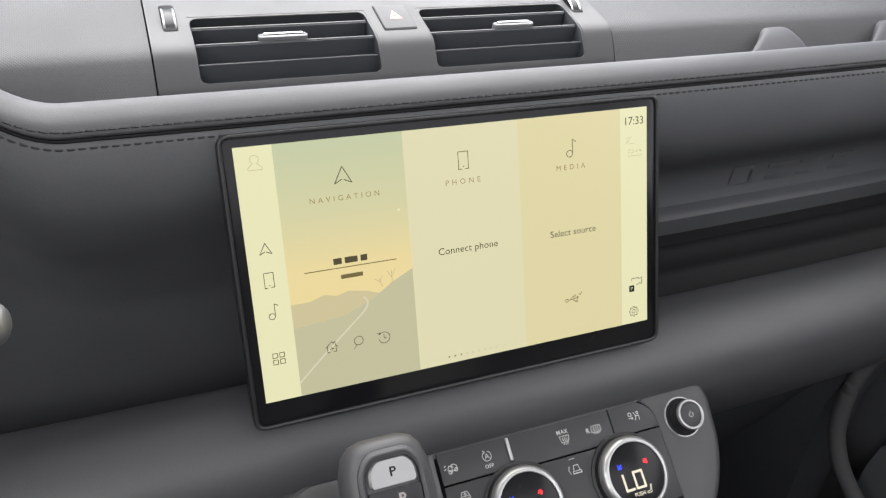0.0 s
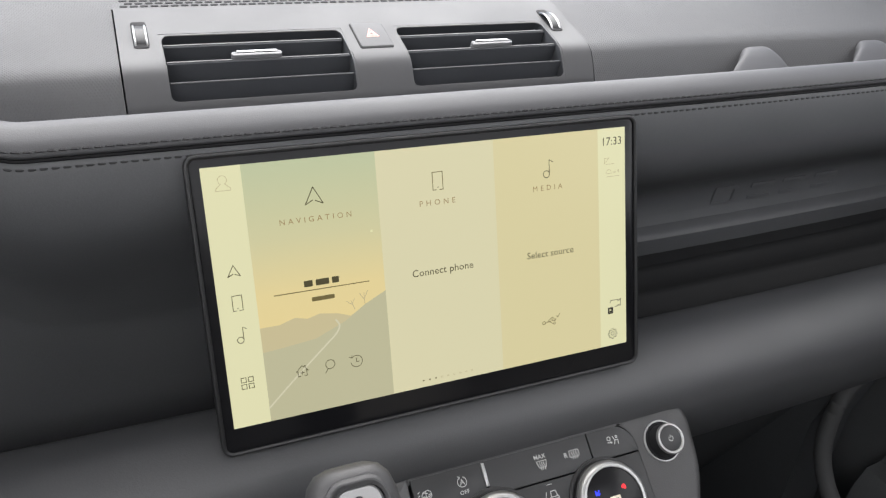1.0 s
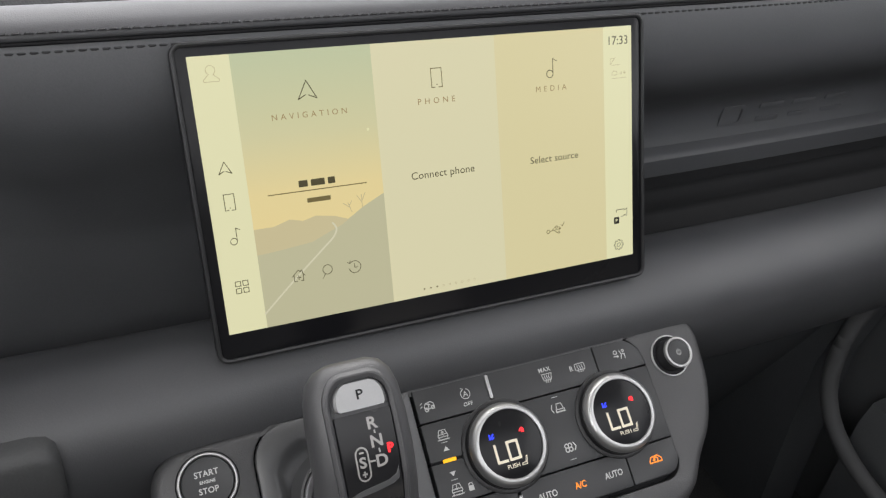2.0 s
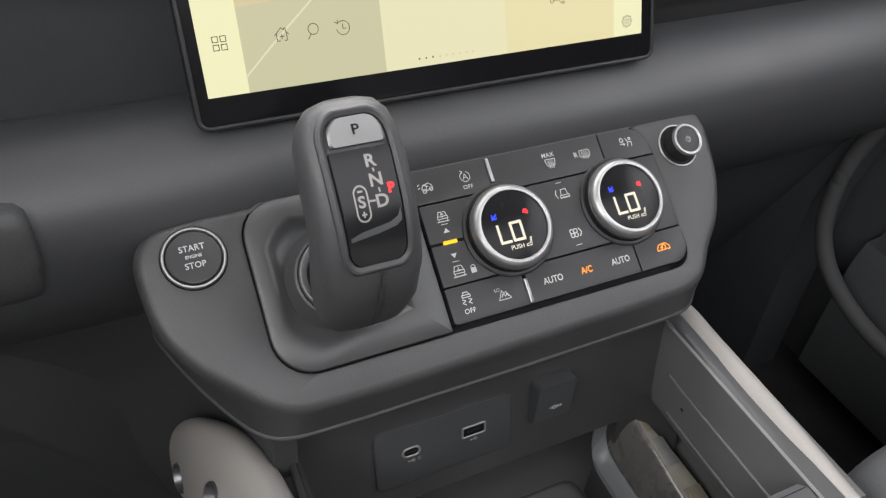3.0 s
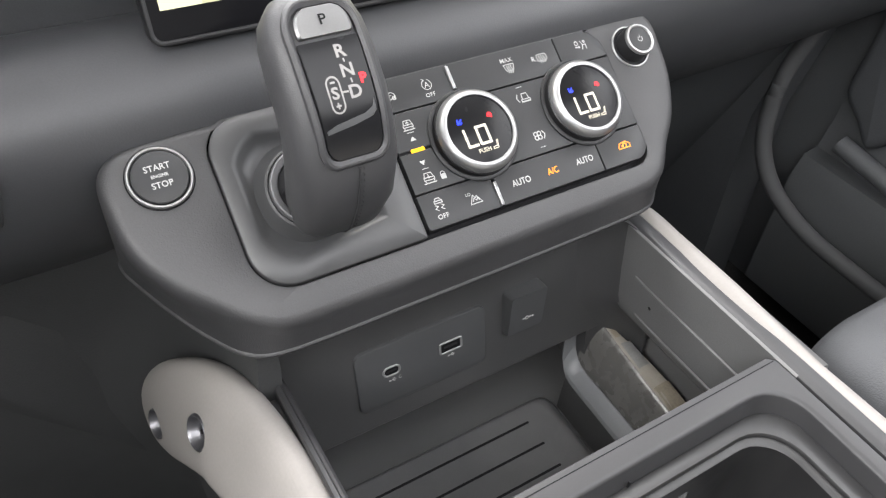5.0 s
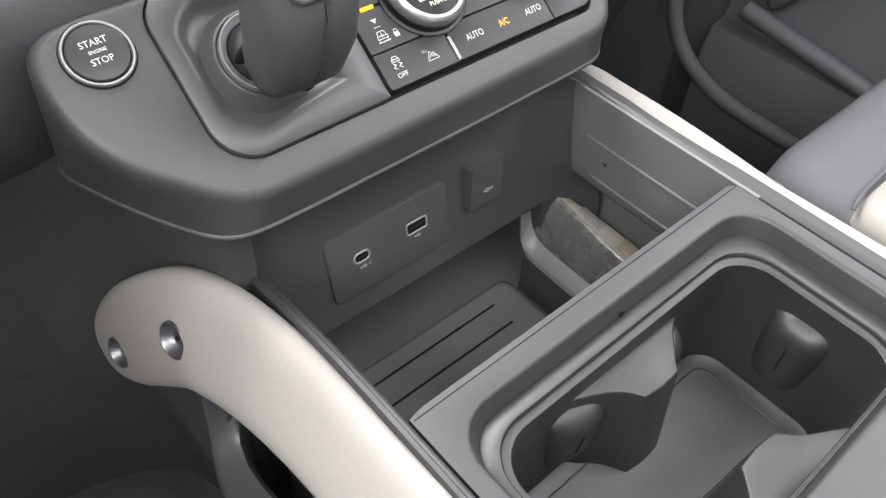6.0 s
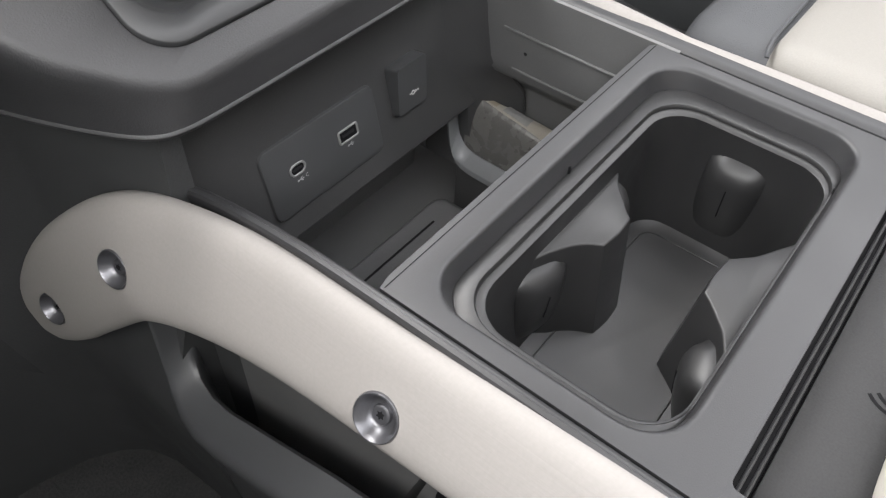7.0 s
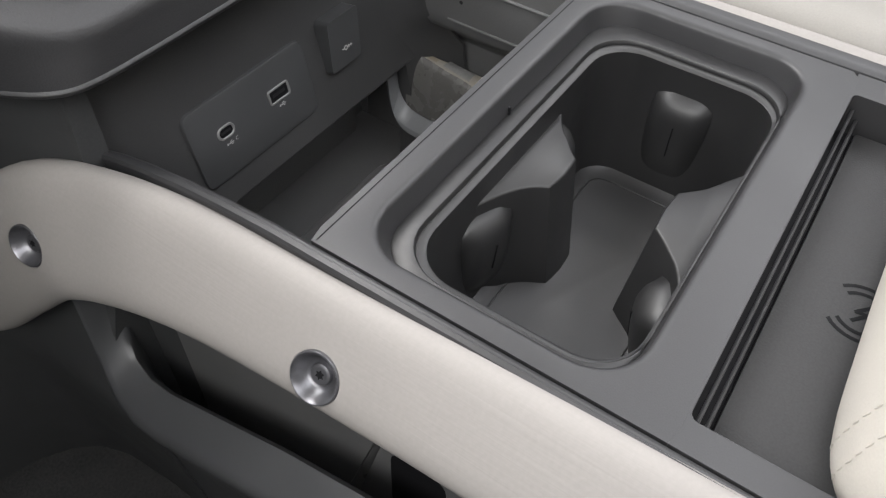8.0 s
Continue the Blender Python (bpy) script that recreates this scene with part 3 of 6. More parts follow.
def parted(pts, k=6):
    """An outline with each of its edges parted into k."""
    return [(x0 + (x1 - x0) * i / k, y0 + (y1 - y0) * i / k) for (x0, y0), (x1, y1) in zip(pts, pts[1:] + pts[:1]) for i in range(k)]


def build_vent_unit():
    unit = thing("air_vent_unit", (0, 0.20, 0.84), "dark grey centre vent unit with two louvred outlets", "air vent")
    half, v0, v1 = 0.1815, -0.030, 0.070
    holes = [(-0.1545, -0.0215), (0.0205, 0.1545)]
    hv0, hv1 = -0.0168, 0.0448
    # one surround with two openings: upper and lower rails and three uprights in one mesh
    bm = bmesh.new()
    us = [-half, holes[0][0], holes[0][1], holes[1][0], holes[1][1], half]
    vs = [v0, hv0, -0.010, -0.003, 0.002, 0.006, 0.009, 0.012, 0.0145, 0.017, 0.020, 0.023, 0.027, 0.034, hv1, 0.058, v1]
    grid = {(i, j): bm.verts.new(VENT @ Vector((u, v, 0))) for i, u in enumerate(us) for j, v in enumerate(vs)}
    for i in range(5):
        for j in range(len(vs) - 1):
            if 1 <= j <= len(vs) - 4 and i in (1, 3):
                continue
            bm.faces.new((grid[i, j], grid[i + 1, j], grid[i + 1, j + 1], grid[i, j + 1]))
    rim = bmesh.ops.extrude_edge_only(bm, edges=[e for e in bm.edges if e.is_boundary])
    for v in rim["geom"]:
        if isinstance(v, bmesh.types.BMVert):
            v.co += INWARD @ Vector((0, 0, -0.0012))
    part("surround", bm, M_VENT, unit, "", 60)
    bm = bmesh.new()
    for r in range(5):
        for k in range(49):
            c = Vector((-0.174 + 0.0072 * k + 0.0036 * (r % 2), 0.2560 + 0.0047 * r, 0.8907 + 0.00073 * r))
            loft([[c + Vector((dx, dy, h + 0.155 * dy)) for dx, dy in ((-.0024, -.0012), (.0024, -.0012), (.0029, 0), (.0024, .0012), (-.0024, .0012), (-.0029, 0))] for h in (-0.001, 0.0003)], bm=bm)
    part("grille", bm, M_GAP, unit, "rows of small dark grille slots", 0, "stuff")
    for h0, h1 in holes:
        hole = parted(rounded(h0 - 0.001, hv0 - 0.001, h1 + 0.001, hv1 + 0.001, 0.002, 3))
        outlet = part("outlet", ringplate(VENT, hole, parted(rounded(h0 + 0.0014, hv0 + 0.0014, h1 - 0.0014, hv1 - 0.0014, 0.005, 3)), -0.0011, -0.0002, 0.0002), M_VENT, unit)
        front = on(VENT, parted(rounded(h0 + 0.0010, hv0 + 0.0010, h1 - 0.0010, hv1 - 0.0010, 0.004, 3)), -0.0012)
        part("duct", loft([front, [p + INWARD @ Vector((0, 0, -0.050)) for p in front]], False, False), M_DUCT, outlet, "dark duct", 50)
        part("duct_back", plate(VENT_FLAT, rounded(h0 - 0.004, hv0 - 0.016, h1 + 0.004, hv1 + 0.006, 0.004, 3), -0.062, -0.040, 0), M_DUCT, outlet, "dark duct end")
        for v in (0.0365, 0.0212, 0.0008):
            sec = [(v - 0.0010, -0.0030), (v + 0.0002, -0.0022), (v + 0.0014, -0.0030)]
            rings = [[VENT @ Vector((u, a, b)) for a, b in sec[:3]] + [VENT @ Vector((u, v, -0.003)) + INWARD @ Vector((0, a, -0.033)) for a in (-0.0115, -0.0140)] for u in (h0 + 0.002, (h0 + h1) / 2, h1 - 0.002)]
            slat = part("slat", loft(rings), M_DUCT, outlet, "dark louvre slat with a grey edge", 30)
            lip = [(v - 0.0008, -0.0034), (v - 0.0002, -0.0020), (v + 0.0006, -0.0020), (v + 0.0011, -0.0034)]
            part("slat_edge", loft([[VENT @ Vector((u, a, b)) for a, b in lip] for u in (h0 + 0.0022, (h0 + h1) / 2, h1 - 0.0022)]), M_VENT, slat, "thin grey edge", 30)
        mid = (h0 + h1) / 2 + (-0.003 if h0 < 0 else 0.008)
        tab = rounded(mid - 0.0180, 0.0216, mid + 0.0180, 0.0256, 0.0020, 4)
        knob = part("tab", plate(VENT, tab, -0.0045, 0.0010, 0.0012), M_COLLAR, outlet, "sliding tab")
        part("tab_trim", plate(VENT, rounded(mid - 0.0140, 0.0238, mid + 0.0145, 0.0254, 0.0007, 3), 0.0008, 0.0018, 0.0005), M_CHROME, knob, "bright chrome trim")
    for s in (-1, 1):
        u = -0.1665 if s < 0 else 0.1635
        pocket = part("wheel_slot", plate(VENT, rounded(u - 0.0052, 0.0325, u + 0.0052, 0.0565, 0.002, 3), -0.001, 0.0005, 0.0003), M_GAP, unit, "dark slot")
        wheel = []
        for k in range(19):
            a = radians(-80 + 160 * k / 18)
            r = 0.0120
            wheel.append([VENT @ Vector((u + du, 0.044 + r * math.sin(a), -0.0085 + (r + (0.0006 if k % 2 else 0)) * math.cos(a))) for du in (-0.0032, -0.0027, 0.0027, 0.0032)])
        part("thumb_wheel", loft(wheel, False, False, False), M_HOUSING, pocket, "ribbed thumb wheel")
        for du in (-0.0038, 0.0038):
            rim = [VENT @ Vector((u + du, 0.044 + 0.0124 * math.sin(radians(a)), -0.0085 + 0.0124 * math.cos(radians(a)))) for a in range(-75, 76, 10)]
            part("wheel_rim", tube(rim, 0.0008, 6), M_CHROME, pocket, "thin chrome rim")
    hz = part("hazard_button", plate(VENT, rounded(-0.0128, 0.0245, 0.0128, 0.0480, 0.0015, 3), -0.001, 0.0010, 0.0008), M_VENT, unit, "grey hazard button with a red triangle")
    part("button_gap", plate(VENT, rounded(-0.0139, 0.0234, 0.0130, 0.0482, 0.0016, 3), -0.001, 0.0004, 0.0002), M_GAP, hz)
    tri = [[(0, 4.2), (-4.6, -3.4), (4.6, -3.4), (0, 4.2)], [(0, 1.8), (-2.5, -2.1), (2.5, -2.1), (0, 1.8)]]
    part("hazard_triangle", strokes(VENT, [mm(p) for p in moved(tri, 0, 37.0)], 0.0009, 0.0014), M_PINK, hz, "red triangle", 0)
    return unit


build_dashboard()
build_vent_unit()


# ---------------------------------------------------------------- touchscreen
def build_touchscreen():
    ts = thing("touchscreen", (0, 0.03, 0.68), "large landscape touchscreen in a black frame, lit pale yellow", "touchscreen")
    outer = rounded(-0.1560, -0.0185, 0.1575, 0.1718, 0.0075, 6)
    part("housing", loft([on(SCREEN, inset(outer, 0.012), -0.022), on(SCREEN, inset(outer, 0.0015), -0.012), on(SCREEN, outer, -0.009), on(SCREEN, outer, 0.0002), on(SCREEN, inset(outer, 0.0006), 0.0012),
                                   on(SCREEN, inset(outer, 0.0016), 0.0014), on(SCREEN, inset(outer, 0.0028), 0.0008), on(SCREEN, inset(outer, 0.0030), -0.0006)]), M_HOUSING, ts, "matt black frame")
    part("glass", plate(SCREEN, rounded(-0.1532, -0.0157, 0.1547, 0.1690, 0.0050, 6), -0.002, -0.0001, 0.0003), M_GLOSS, ts, "glossy black glass")
    stem = [[SCREEN @ Vector((u, v, n)) for u, v in ((-w, 0.02), (w, 0.02), (w, 0.14), (-w, 0.14))] for w, n in ((0.10, -0.015), (0.09, -0.09))]
    part("mount", loft(stem), M_GAP, ts, "black mount behind the screen")
    N = 0.0003
    tiles = [("side_bar", -0.1470, -0.1240, M_UIPALE), ("phone_tile", -0.0413, 0.0415, M_UIPHONE), ("media_tile", 0.0415, 0.1240, M_UIMEDIA), ("status_bar", 0.1240, 0.1470, M_UIPALE)]
    made = {}
    for nm, a, b, mat in tiles:
        made[nm] = part(nm, plate(SCREEN, [(b, 0.1637), (a, 0.1637), (a, 0), (b, 0)], -0.0002, N, 0), mat, ts, "lit display tile", 0)
    nav = part("navigation_tile", plate(SCREEN, [(-0.0413, 0.1637), (-0.1240, 0.1637), (-0.1240, 0), (-0.0413, 0)], -0.0002, N, 0), M_UISKY, ts, "lit map tile with a road picture", 0)
    hill = [(-124, 0), (-41.3, 0), (-41.3, 56), (-52, 59), (-60, 63), (-66, 60), (-74, 63), (-86, 65), (-94, 63), (-102, 65), (-112, 62), (-124, 62)]
    part("far_hill", patches(SCREEN, [mm(hill)], N + 0.00004), M_UIHILL, nav, "", 0)
    near = [(-124, 0), (-41.3, 0), (-41.3, 73), (-56, 66), (-70, 57), (-90, 49), (-110, 47), (-124, 46)]
    part("near_hill", patches(SCREEN, [mm(near)], N + 0.00006), M_UIHILL2, nav, "", 0)
    road = [(-124, 9), (-106, 25), (-84, 43.5), (-76.5, 50), (-74, 55), (-76, 59)]
    part("road_line", strokes(SCREEN, [mm(catmull(road, 5, False))], 0.0011, N + 0.00008), M_UIROAD, nav, "", 0)
    part("lens_star", patches(SCREEN, [circle(-0.0475, 0.1135, 0.0009, 10)], N + 0.00008), M_UIPALE, nav, "", 0)
    tree = [[(0, 0), (0, 8)], [(0, 3), (-3, 8)], [(0, 4), (2.6, 9)], [(-7, -2), (-9, 4)], [(-8, 1), (-12, 4)], [(-8.4, 2), (-6.5, 5)]]
    part("bare_trees", strokes(SCREEN, [mm(p) for p in moved(tree, -56, 66)], 0.0004, N + 0.00008), M_UIPALETREE, nav, "", 0)
    I = N + 0.00015
    arrow = [[(-5.6, -5.0), (0, 5.6), (5.6, -5.0), (0.8, -2.9)], [(-5.6, -5.0), (-0.9, -2.5)]]
    phone = [[(1.0, -5.3), (3.4, -5.3), (3.4, 5.8), (-3.4, 5.8), (-3.4, -5.3), (-1.2, -5.3)], [(-0.3, -3.7), (0.3, -3.7)]]
    note = [[(1.6, -3.2), (1.6, 5.8), (4.3, 4.2)], arc(-0.7, -3.6, 2.3, -20, 340, 18)]
    house = [[(-4.2, -0.3), (0, 3.8), (1.6, 2.4), (1.6, 3.4), (2.6, 3.4), (2.6, 1.5), (4.2, -0.3)], [(-3, 0.6), (-3, -3.6), (-1.2, -3.6)], [(3, 0.6), (3, -3.6), (1.5, -3.6)], [(-1.3, -1.2), (1.3, -1.2)], [(0, -2.5), (0, 0.1)]]
    lens = [arc(0.5, 0.8, 3.0, 0, 360, 20), [(-1.1, -1.7), (-3.0, -4.6)]]
    clock = [arc(0, 0, 3.9, 140, -170, 22), [(-4.8, 3.7), (-3.2, 2.7), (-2.7, 4.4)], [(-0.1, 2.2), (-0.1, -0.4), (1.9, -0.4)]]
    four = [[(a, b), (a + 3.0, b), (a + 3.0, b + 3.0), (a, b + 3.0), (a, b)] for a in (-3.7, 0.7) for b in (-3.7, 0.7)]
    person = [arc(0, 1.7, 2.6, -60, 240, 16), [(-1.2, -0.6), (-4.3, -3.4), (-4.3, -4.6), (4.3, -4.6), (4.3, -3.4), (1.2, -0.6)]]
    usb = [arc(-5.2, -0.6, 1.3, 0, 360, 12), [(-3.9, -0.6), (5.6, 0.6), (4.3, 1.9)], [(5.6, 0.6), (4.2, -0.5)], [(-2.2, -0.4), (0.6, 2.0), (1.2, 2.0)], arc(2.2, 2.1, 0.9, 0, 360, 10), [(0.0, -0.2), (2.5, -2.3), (3.3, -2.3)], arc(4.1, -2.2, 0.9, 0, 360, 10), [(6.0, 3.6), (7.4, 2.4), (9.0, 4.9)]]
    cam_icon = [[(-4.6, 1.8), (-4.6, 3.6), (2.0, 3.6), (2.0, 2.4), (4.4, 3.8), (4.4, -1.6), (2.0, -0.6), (2.0, -1.6), (-0.4, -1.6)]]
    gear = [arc(0, 0, 1.4, 0, 360, 14), [(r * math.cos(radians(a)), r * math.sin(radians(a))) for k in range(8) for a, r in ((45 * k - 14, 3.0), (45 * k - 8, 4.0), (45 * k + 8, 4.0), (45 * k + 14, 3.0))] + [(3.0 * math.cos(radians(-14)), 3.0 * math.sin(radians(-14)))]]
    bars = [[(-5, -1.2), (-5, 0.6), (-3.6, 1.6), (-1.6, 1.6), (-0.6, 0.4), (-0.6, -1.2), (-5, -1.2)], [(1.2, -1.2), (1.2, -0.4)], [(2.2, -1.2), (2.2, 0.3)], [(3.2, -1.2), (3.2, 1.0)], [(5.6, 1.2), (5.0, -0.2), (6.8, -0.2)], [(6.2, 1.0), (6.2, -1.2)], [(-5, -3.6), (7, -3.6)]]
    mute = [[(-2, -2), (-2, 2), (1, 2)], [(-2, -2), (2, 2.6)], [(-1, -2.4), (6, -2.4)]]
    for nm, icon, u, v, k, w, mat, tile in (
            ("profile_icon", person, -135.2, 154.0, 1.0, 0.30, M_UIFAINT, "side_bar"), ("arrow_icon", arrow, -135.3, 100.5, 0.66, 0.45, M_UIDARK, "side_bar"),
            ("phone_icon", phone, -135.4, 80.3, 0.86, 0.42, M_UIDARK, "side_bar"), ("note_icon", note, -135.6, 60.0, 0.86, 0.42, M_UIDARK, "side_bar"),
            ("apps_icon", four, -135.4, 28.6, 1.0, 0.45, M_UIDARK, "side_bar"),
            ("phone_icon", phone, 0.1, 140.3, 1.05, 0.50, M_UIMID, "phone_tile"), ("note_icon", note, 82.3, 140.0, 1.05, 0.50, M_UIDARK, "media_tile"),
            ("usb_icon", usb, 80.6, 29.0, 0.92, 0.42, M_UIMID, "media_tile"), ("camera_icon", cam_icon, 137.5, 32.0, 1.0, 0.45, M_UIDARK, "status_bar"),
            ("gear_icon", gear, 134.6, 9.3, 1.0, 0.40, M_UIDARK, "status_bar"), ("signal_icon", bars, 135.5, 132.5, 0.95, 0.28, M_UIFAINT, "status_bar"),
            ("status_icon", mute, 131.5, 140.5, 1.0, 0.28, M_UIFAINT, "status_bar")):
        part(nm, strokes(SCREEN, [mm(p) for p in moved(icon, u, v, k)], w * MM, I), mat, made[tile], "", 0)
    for nm, icon, u, v, k, w in (("arrow_icon", arrow, -82.4, 140.2, 1.0, 0.55), ("home_icon", house, -101.0, 29.2, 0.95, 0.42), ("search_icon", lens, -83.1, 29.2, 1.0, 0.42), ("history_icon", clock, -65.0, 28.6, 1.0, 0.42)):
        part(nm, strokes(SCREEN, [mm(p) for p in moved(icon, u, v, k)], w * MM, I), M_UIDARK, nav, "", 0)
    part("address_rule", strokes(SCREEN, [mm([(-113, 81.2), (-52, 81.0)])], 0.0006, I), M_UIMID, nav, "", 0)
    part("parking_badge", patches(SCREEN, [mm(rounded(130.6, 25.3, 135.2, 30.3, 0.5, 2))], I), M_UIBLACK, made["status_bar"], "", 0)
    lettering("badge_letter", "P", 0.0026, SCREEN, 0.1329, 0.0278, I + 0.0001, M_UIPALE, made["status_bar"])
    lettering("tile_title", "NAVIGATION", 0.0034, SCREEN, -0.0822, 0.1262, I, M_UITITLE, nav, 1.7)
    lettering("tile_title", "PHONE", 0.0036, SCREEN, -0.0008, 0.1267, I, M_UITITLE, made["phone_tile"], 1.8)
    lettering("tile_title", "MEDIA", 0.0036, SCREEN, 0.0824, 0.1269, I, M_UITITLE, made["media_tile"], 1.8)
    # the street line is an address and becomes plain bars
    bar = [rounded(a, 83.6, b, 87.6, 0.4, 2) for a, b in ((-94, -88.5), (-86.5, -78), (-76, -71.5))]
    part("address_bar", patches(SCREEN, [mm(p) for p in bar], I), M_UIDARK, nav, "", 0)
    bar = [rounded(-90.0, 73.6, -75.4, 76.4, 0.4, 2)]
    part("address_bar", patches(SCREEN, [mm(p) for p in bar], I), M_UIMID, nav, "", 0)
    lettering("tile_text", "Connect phone", 0.0047, SCREEN, 0.0002, 0.0800, I, M_UIDARK, made["phone_tile"], 1.03, 1.01)
    lettering("tile_text", "Select source", 0.0046, SCREEN, 0.0830, 0.0800, I, M_UIDARK, made["media_tile"], 1.02, 1.03)
    lettering("clock_text", "17:33", 0.0056, SCREEN, 0.1361, 0.1545, I, M_UIDARK, made["status_bar"], 1.0, 0.98)
    for k in range(9):
        u = -0.0195 + 0.00458 * k
        if k < 3:
            part("page_dot", patches(SCREEN, [circle(u, 0.0048, 0.00062, 10)], I), M_UIMID, made["phone_tile"], "", 0)
        else:
            part("page_dot", strokes(SCREEN, [arc(u, 0.0048, 0.00062, 0, 360, 10)], 0.00022, I), M_UIFAINT, made["phone_tile"], "", 0)
    return ts


build_touchscreen()


# ---------------------------------------------------------------- control fascia
FASCIA = [  # u, v on the sloping face; x, y of the lower lip
    ((0.0, 62), (0.0, 0.0)), ((-60, 62), (-60, 0.0)), ((-130, 61), (-130, 0.0)), ((-178, 59), (-178, 4)), ((-197, 54), (-198, 1)), ((-206.5, 42), (-206.5, -8)), ((-207.5, 22), (-207.5, -19)),
    ((-203, -4), (-204, -32)), ((-190, -27), (-192, -64)), ((-172, -46), (-177, -96)), ((-157, -60), (-163, -117)), ((-140, -68.5), (-146, -126)), ((-112, -70), (-112, -128)), ((-60, -70), (-60, -128)),
    ((0, -69.5), (0, -128)), ((60, -69), (60, -127.5)), ((115, -68), (118, -126.5)), ((138, -66), (143, -124)), ((153, -58), (156, -116)), ((166, -40), (169, -103)), ((181, -22), (184, -88)),
    ((191, -2), (195, -72)), ((196, 14), (201, -56)), ((199, 36), (204, -38)), ((199.5, 49), (204, -24)), ((194.5, 60.5), (200, -8)), ((178, 65), (178, 0)), ((110, 64), (110, 0)), ((50, 63), (50, 0))]
LIP = 0.5450


def cast(outline, cx, cy, x, y):
    """Where the line from (cx, cy) towards (x, y) leaves a closed outline."""
    dx, dy = x - cx, y - cy
    best = None
    for (x1, y1), (x2, y2) in zip(outline, outline[1:] + outline[:1]):
        den = dx * (y2 - y1) - dy * (x2 - x1)
        if abs(den) < 1e-14:
            continue
        t = ((x1 - cx) * (y2 - y1) - (y1 - cy) * (x2 - x1)) / den
        q = ((x1 - cx) * dy - (y1 - cy) * dx) / den
        if t > 0 and -1e-6 <= q <= 1 + 1e-6 and (best is None or t < best):
            best = t
    return cx + dx * best, cy + dy * best


def build_fascia():
    cs = thing("control_fascia", (0, -0.05, LIP), "sloping dark plastic control panel with climate knobs and keys", "control panel")
    top = catmull([p for p, _ in FASCIA], 10)
    lip = catmull([q for _, q in FASCIA], 10)
    top, lip = mm(top), mm(lip)

    def ring(d, n):
        return on(PANEL, inset(top, d), n)

    def lip_ring(d, z):
        return [Vector((x, y, z)) for x, y in inset(lip, d)]

    side_top, side_low = ring(0.0, -0.0080), lip_ring(0.0012, LIP + 0.0022)
    between = [[a.lerp(b, f) for a, b in zip(side_top, side_low)] for f in (0.3, 0.65)]
    gap = rounded(-0.1471, -0.0476, 0.1440, 0.0588, (0.020, 0.0225, 0.0245, 0.0135), 8)
    mouth = [cast(gap, -0.002, 0.0055, x, y) for x, y in inset(top, 0.0080)]
    lipped = [(x + (x + 0.002) * 0.006, y + (y - 0.0055) * 0.012) for x, y in mouth]
    rings = [on(PANEL, mouth, -0.0120), on(PANEL, mouth, -0.0006), on(PANEL, lipped, 0.0), ring(0.0080, 0.0), ring(0.0045, -0.0010), ring(0.0018, -0.0038), side_top, *between, side_low, lip_ring(0.0005, LIP + 0.0016), lip_ring(0.0, LIP + 0.0006), lip_ring(0.0004, LIP - 0.0010),
             lip_ring(0.0022, LIP - 0.0026), lip_ring(0.006, LIP - 0.003), lip_ring(0.018, LIP - 0.001), lip_ring(0.030, LIP + 0.012)]
    part("fascia", loft(rings), M_FASCIA, cs, "grained dark grey plastic fascia", 40)
    # dark joint round the inset panels, then the shift plate and the keys
    part("panel_joint", plate(PANEL, inset(gap, 0.0001), -0.0118, -0.0100, 0), M_GAP, cs, "black joint round the panel", 0)
    sp = rounded(-0.1462, -0.0465, -0.0408, 0.0578, (0.001, 0.022, 0.024, 0.001), 8)
    cx, cy = -0.0955, 0.0060
    # the basin's outline, sampled by angle to the plate's points
    def basin(scale):
        out = []
        for x, y in sp:
            a = math.atan2(y - cy, x - cx)
            r = 0.041 * scale / (abs(math.cos(a)) ** 2.8 + abs(math.sin(a)) ** 2.8) ** (1 / 2.8)
            out.append((cx + r * math.cos(a), cy + r * math.sin(a) * 0.96))
        return out
    rings = [on(PANEL, sp, -0.0102), on(PANEL, sp, 0.0012), on(PANEL, inset(sp, 0.0008), 0.0020), on(PANEL, basin(1.10), 0.0021), on(PANEL, basin(1.06), 0.0016), on(PANEL, basin(1.01), 0.0000),
             on(PANEL, basin(0.95), -0.0026), on(PANEL, basin(0.89), -0.0045), on(PANEL, basin(0.82), -0.0056), on(PANEL, basin(0.75), -0.0060), on(PANEL, basin(0.4), -0.0060)]
    part("shift_plate", loft(rings), M_PLATE, cs, "smooth grey plate with a shallow basin", 60)
    keys = [("drive_key", -38.6, 34.4, 14.6, 56.8, 1.0), ("height_key", -38.6, 8.3, 13.0, 33.4, 0.8), ("height_key", -38.6, -19.7, 13.0, 6.6, 0.8), ("traction_key", -38.6, -43.6, 14.4, -20.6, (0.8, 0.8, 3, 0.8)),
            ("demist_key", 17.0, 32.4, 102.2, 56.8, 0.8), ("centre_key", 17.0, -18.9, 102.2, 31.4, 0.8), ("auto_key", 16.8, -43.6, 100.6, -19.9, 0.8),
            ("airflow_key", 103.2, 35.0, 142.6, 56.8, (18, 0.8, 0.8, 0.8)), ("side_key", 103.2, -19.0, 142.6, 34.0, 0.8), ("recirculate_key", 101.6, -43.6, 142.6, -20.0, (0.8, 0.8, 0.8, 12))]
    made = {}
    for nm, a, b, c, d, r in keys:
        r = tuple(x * MM for x in r) if isinstance(r, tuple) else r * MM
        made[nm, round(b)] = part(nm, plate(PANEL, rounded(a * MM, b * MM, c * MM, d * MM, r, 6), -0.0101, 0.0020, 0.0006), M_KEY, cs, "dark grey key")
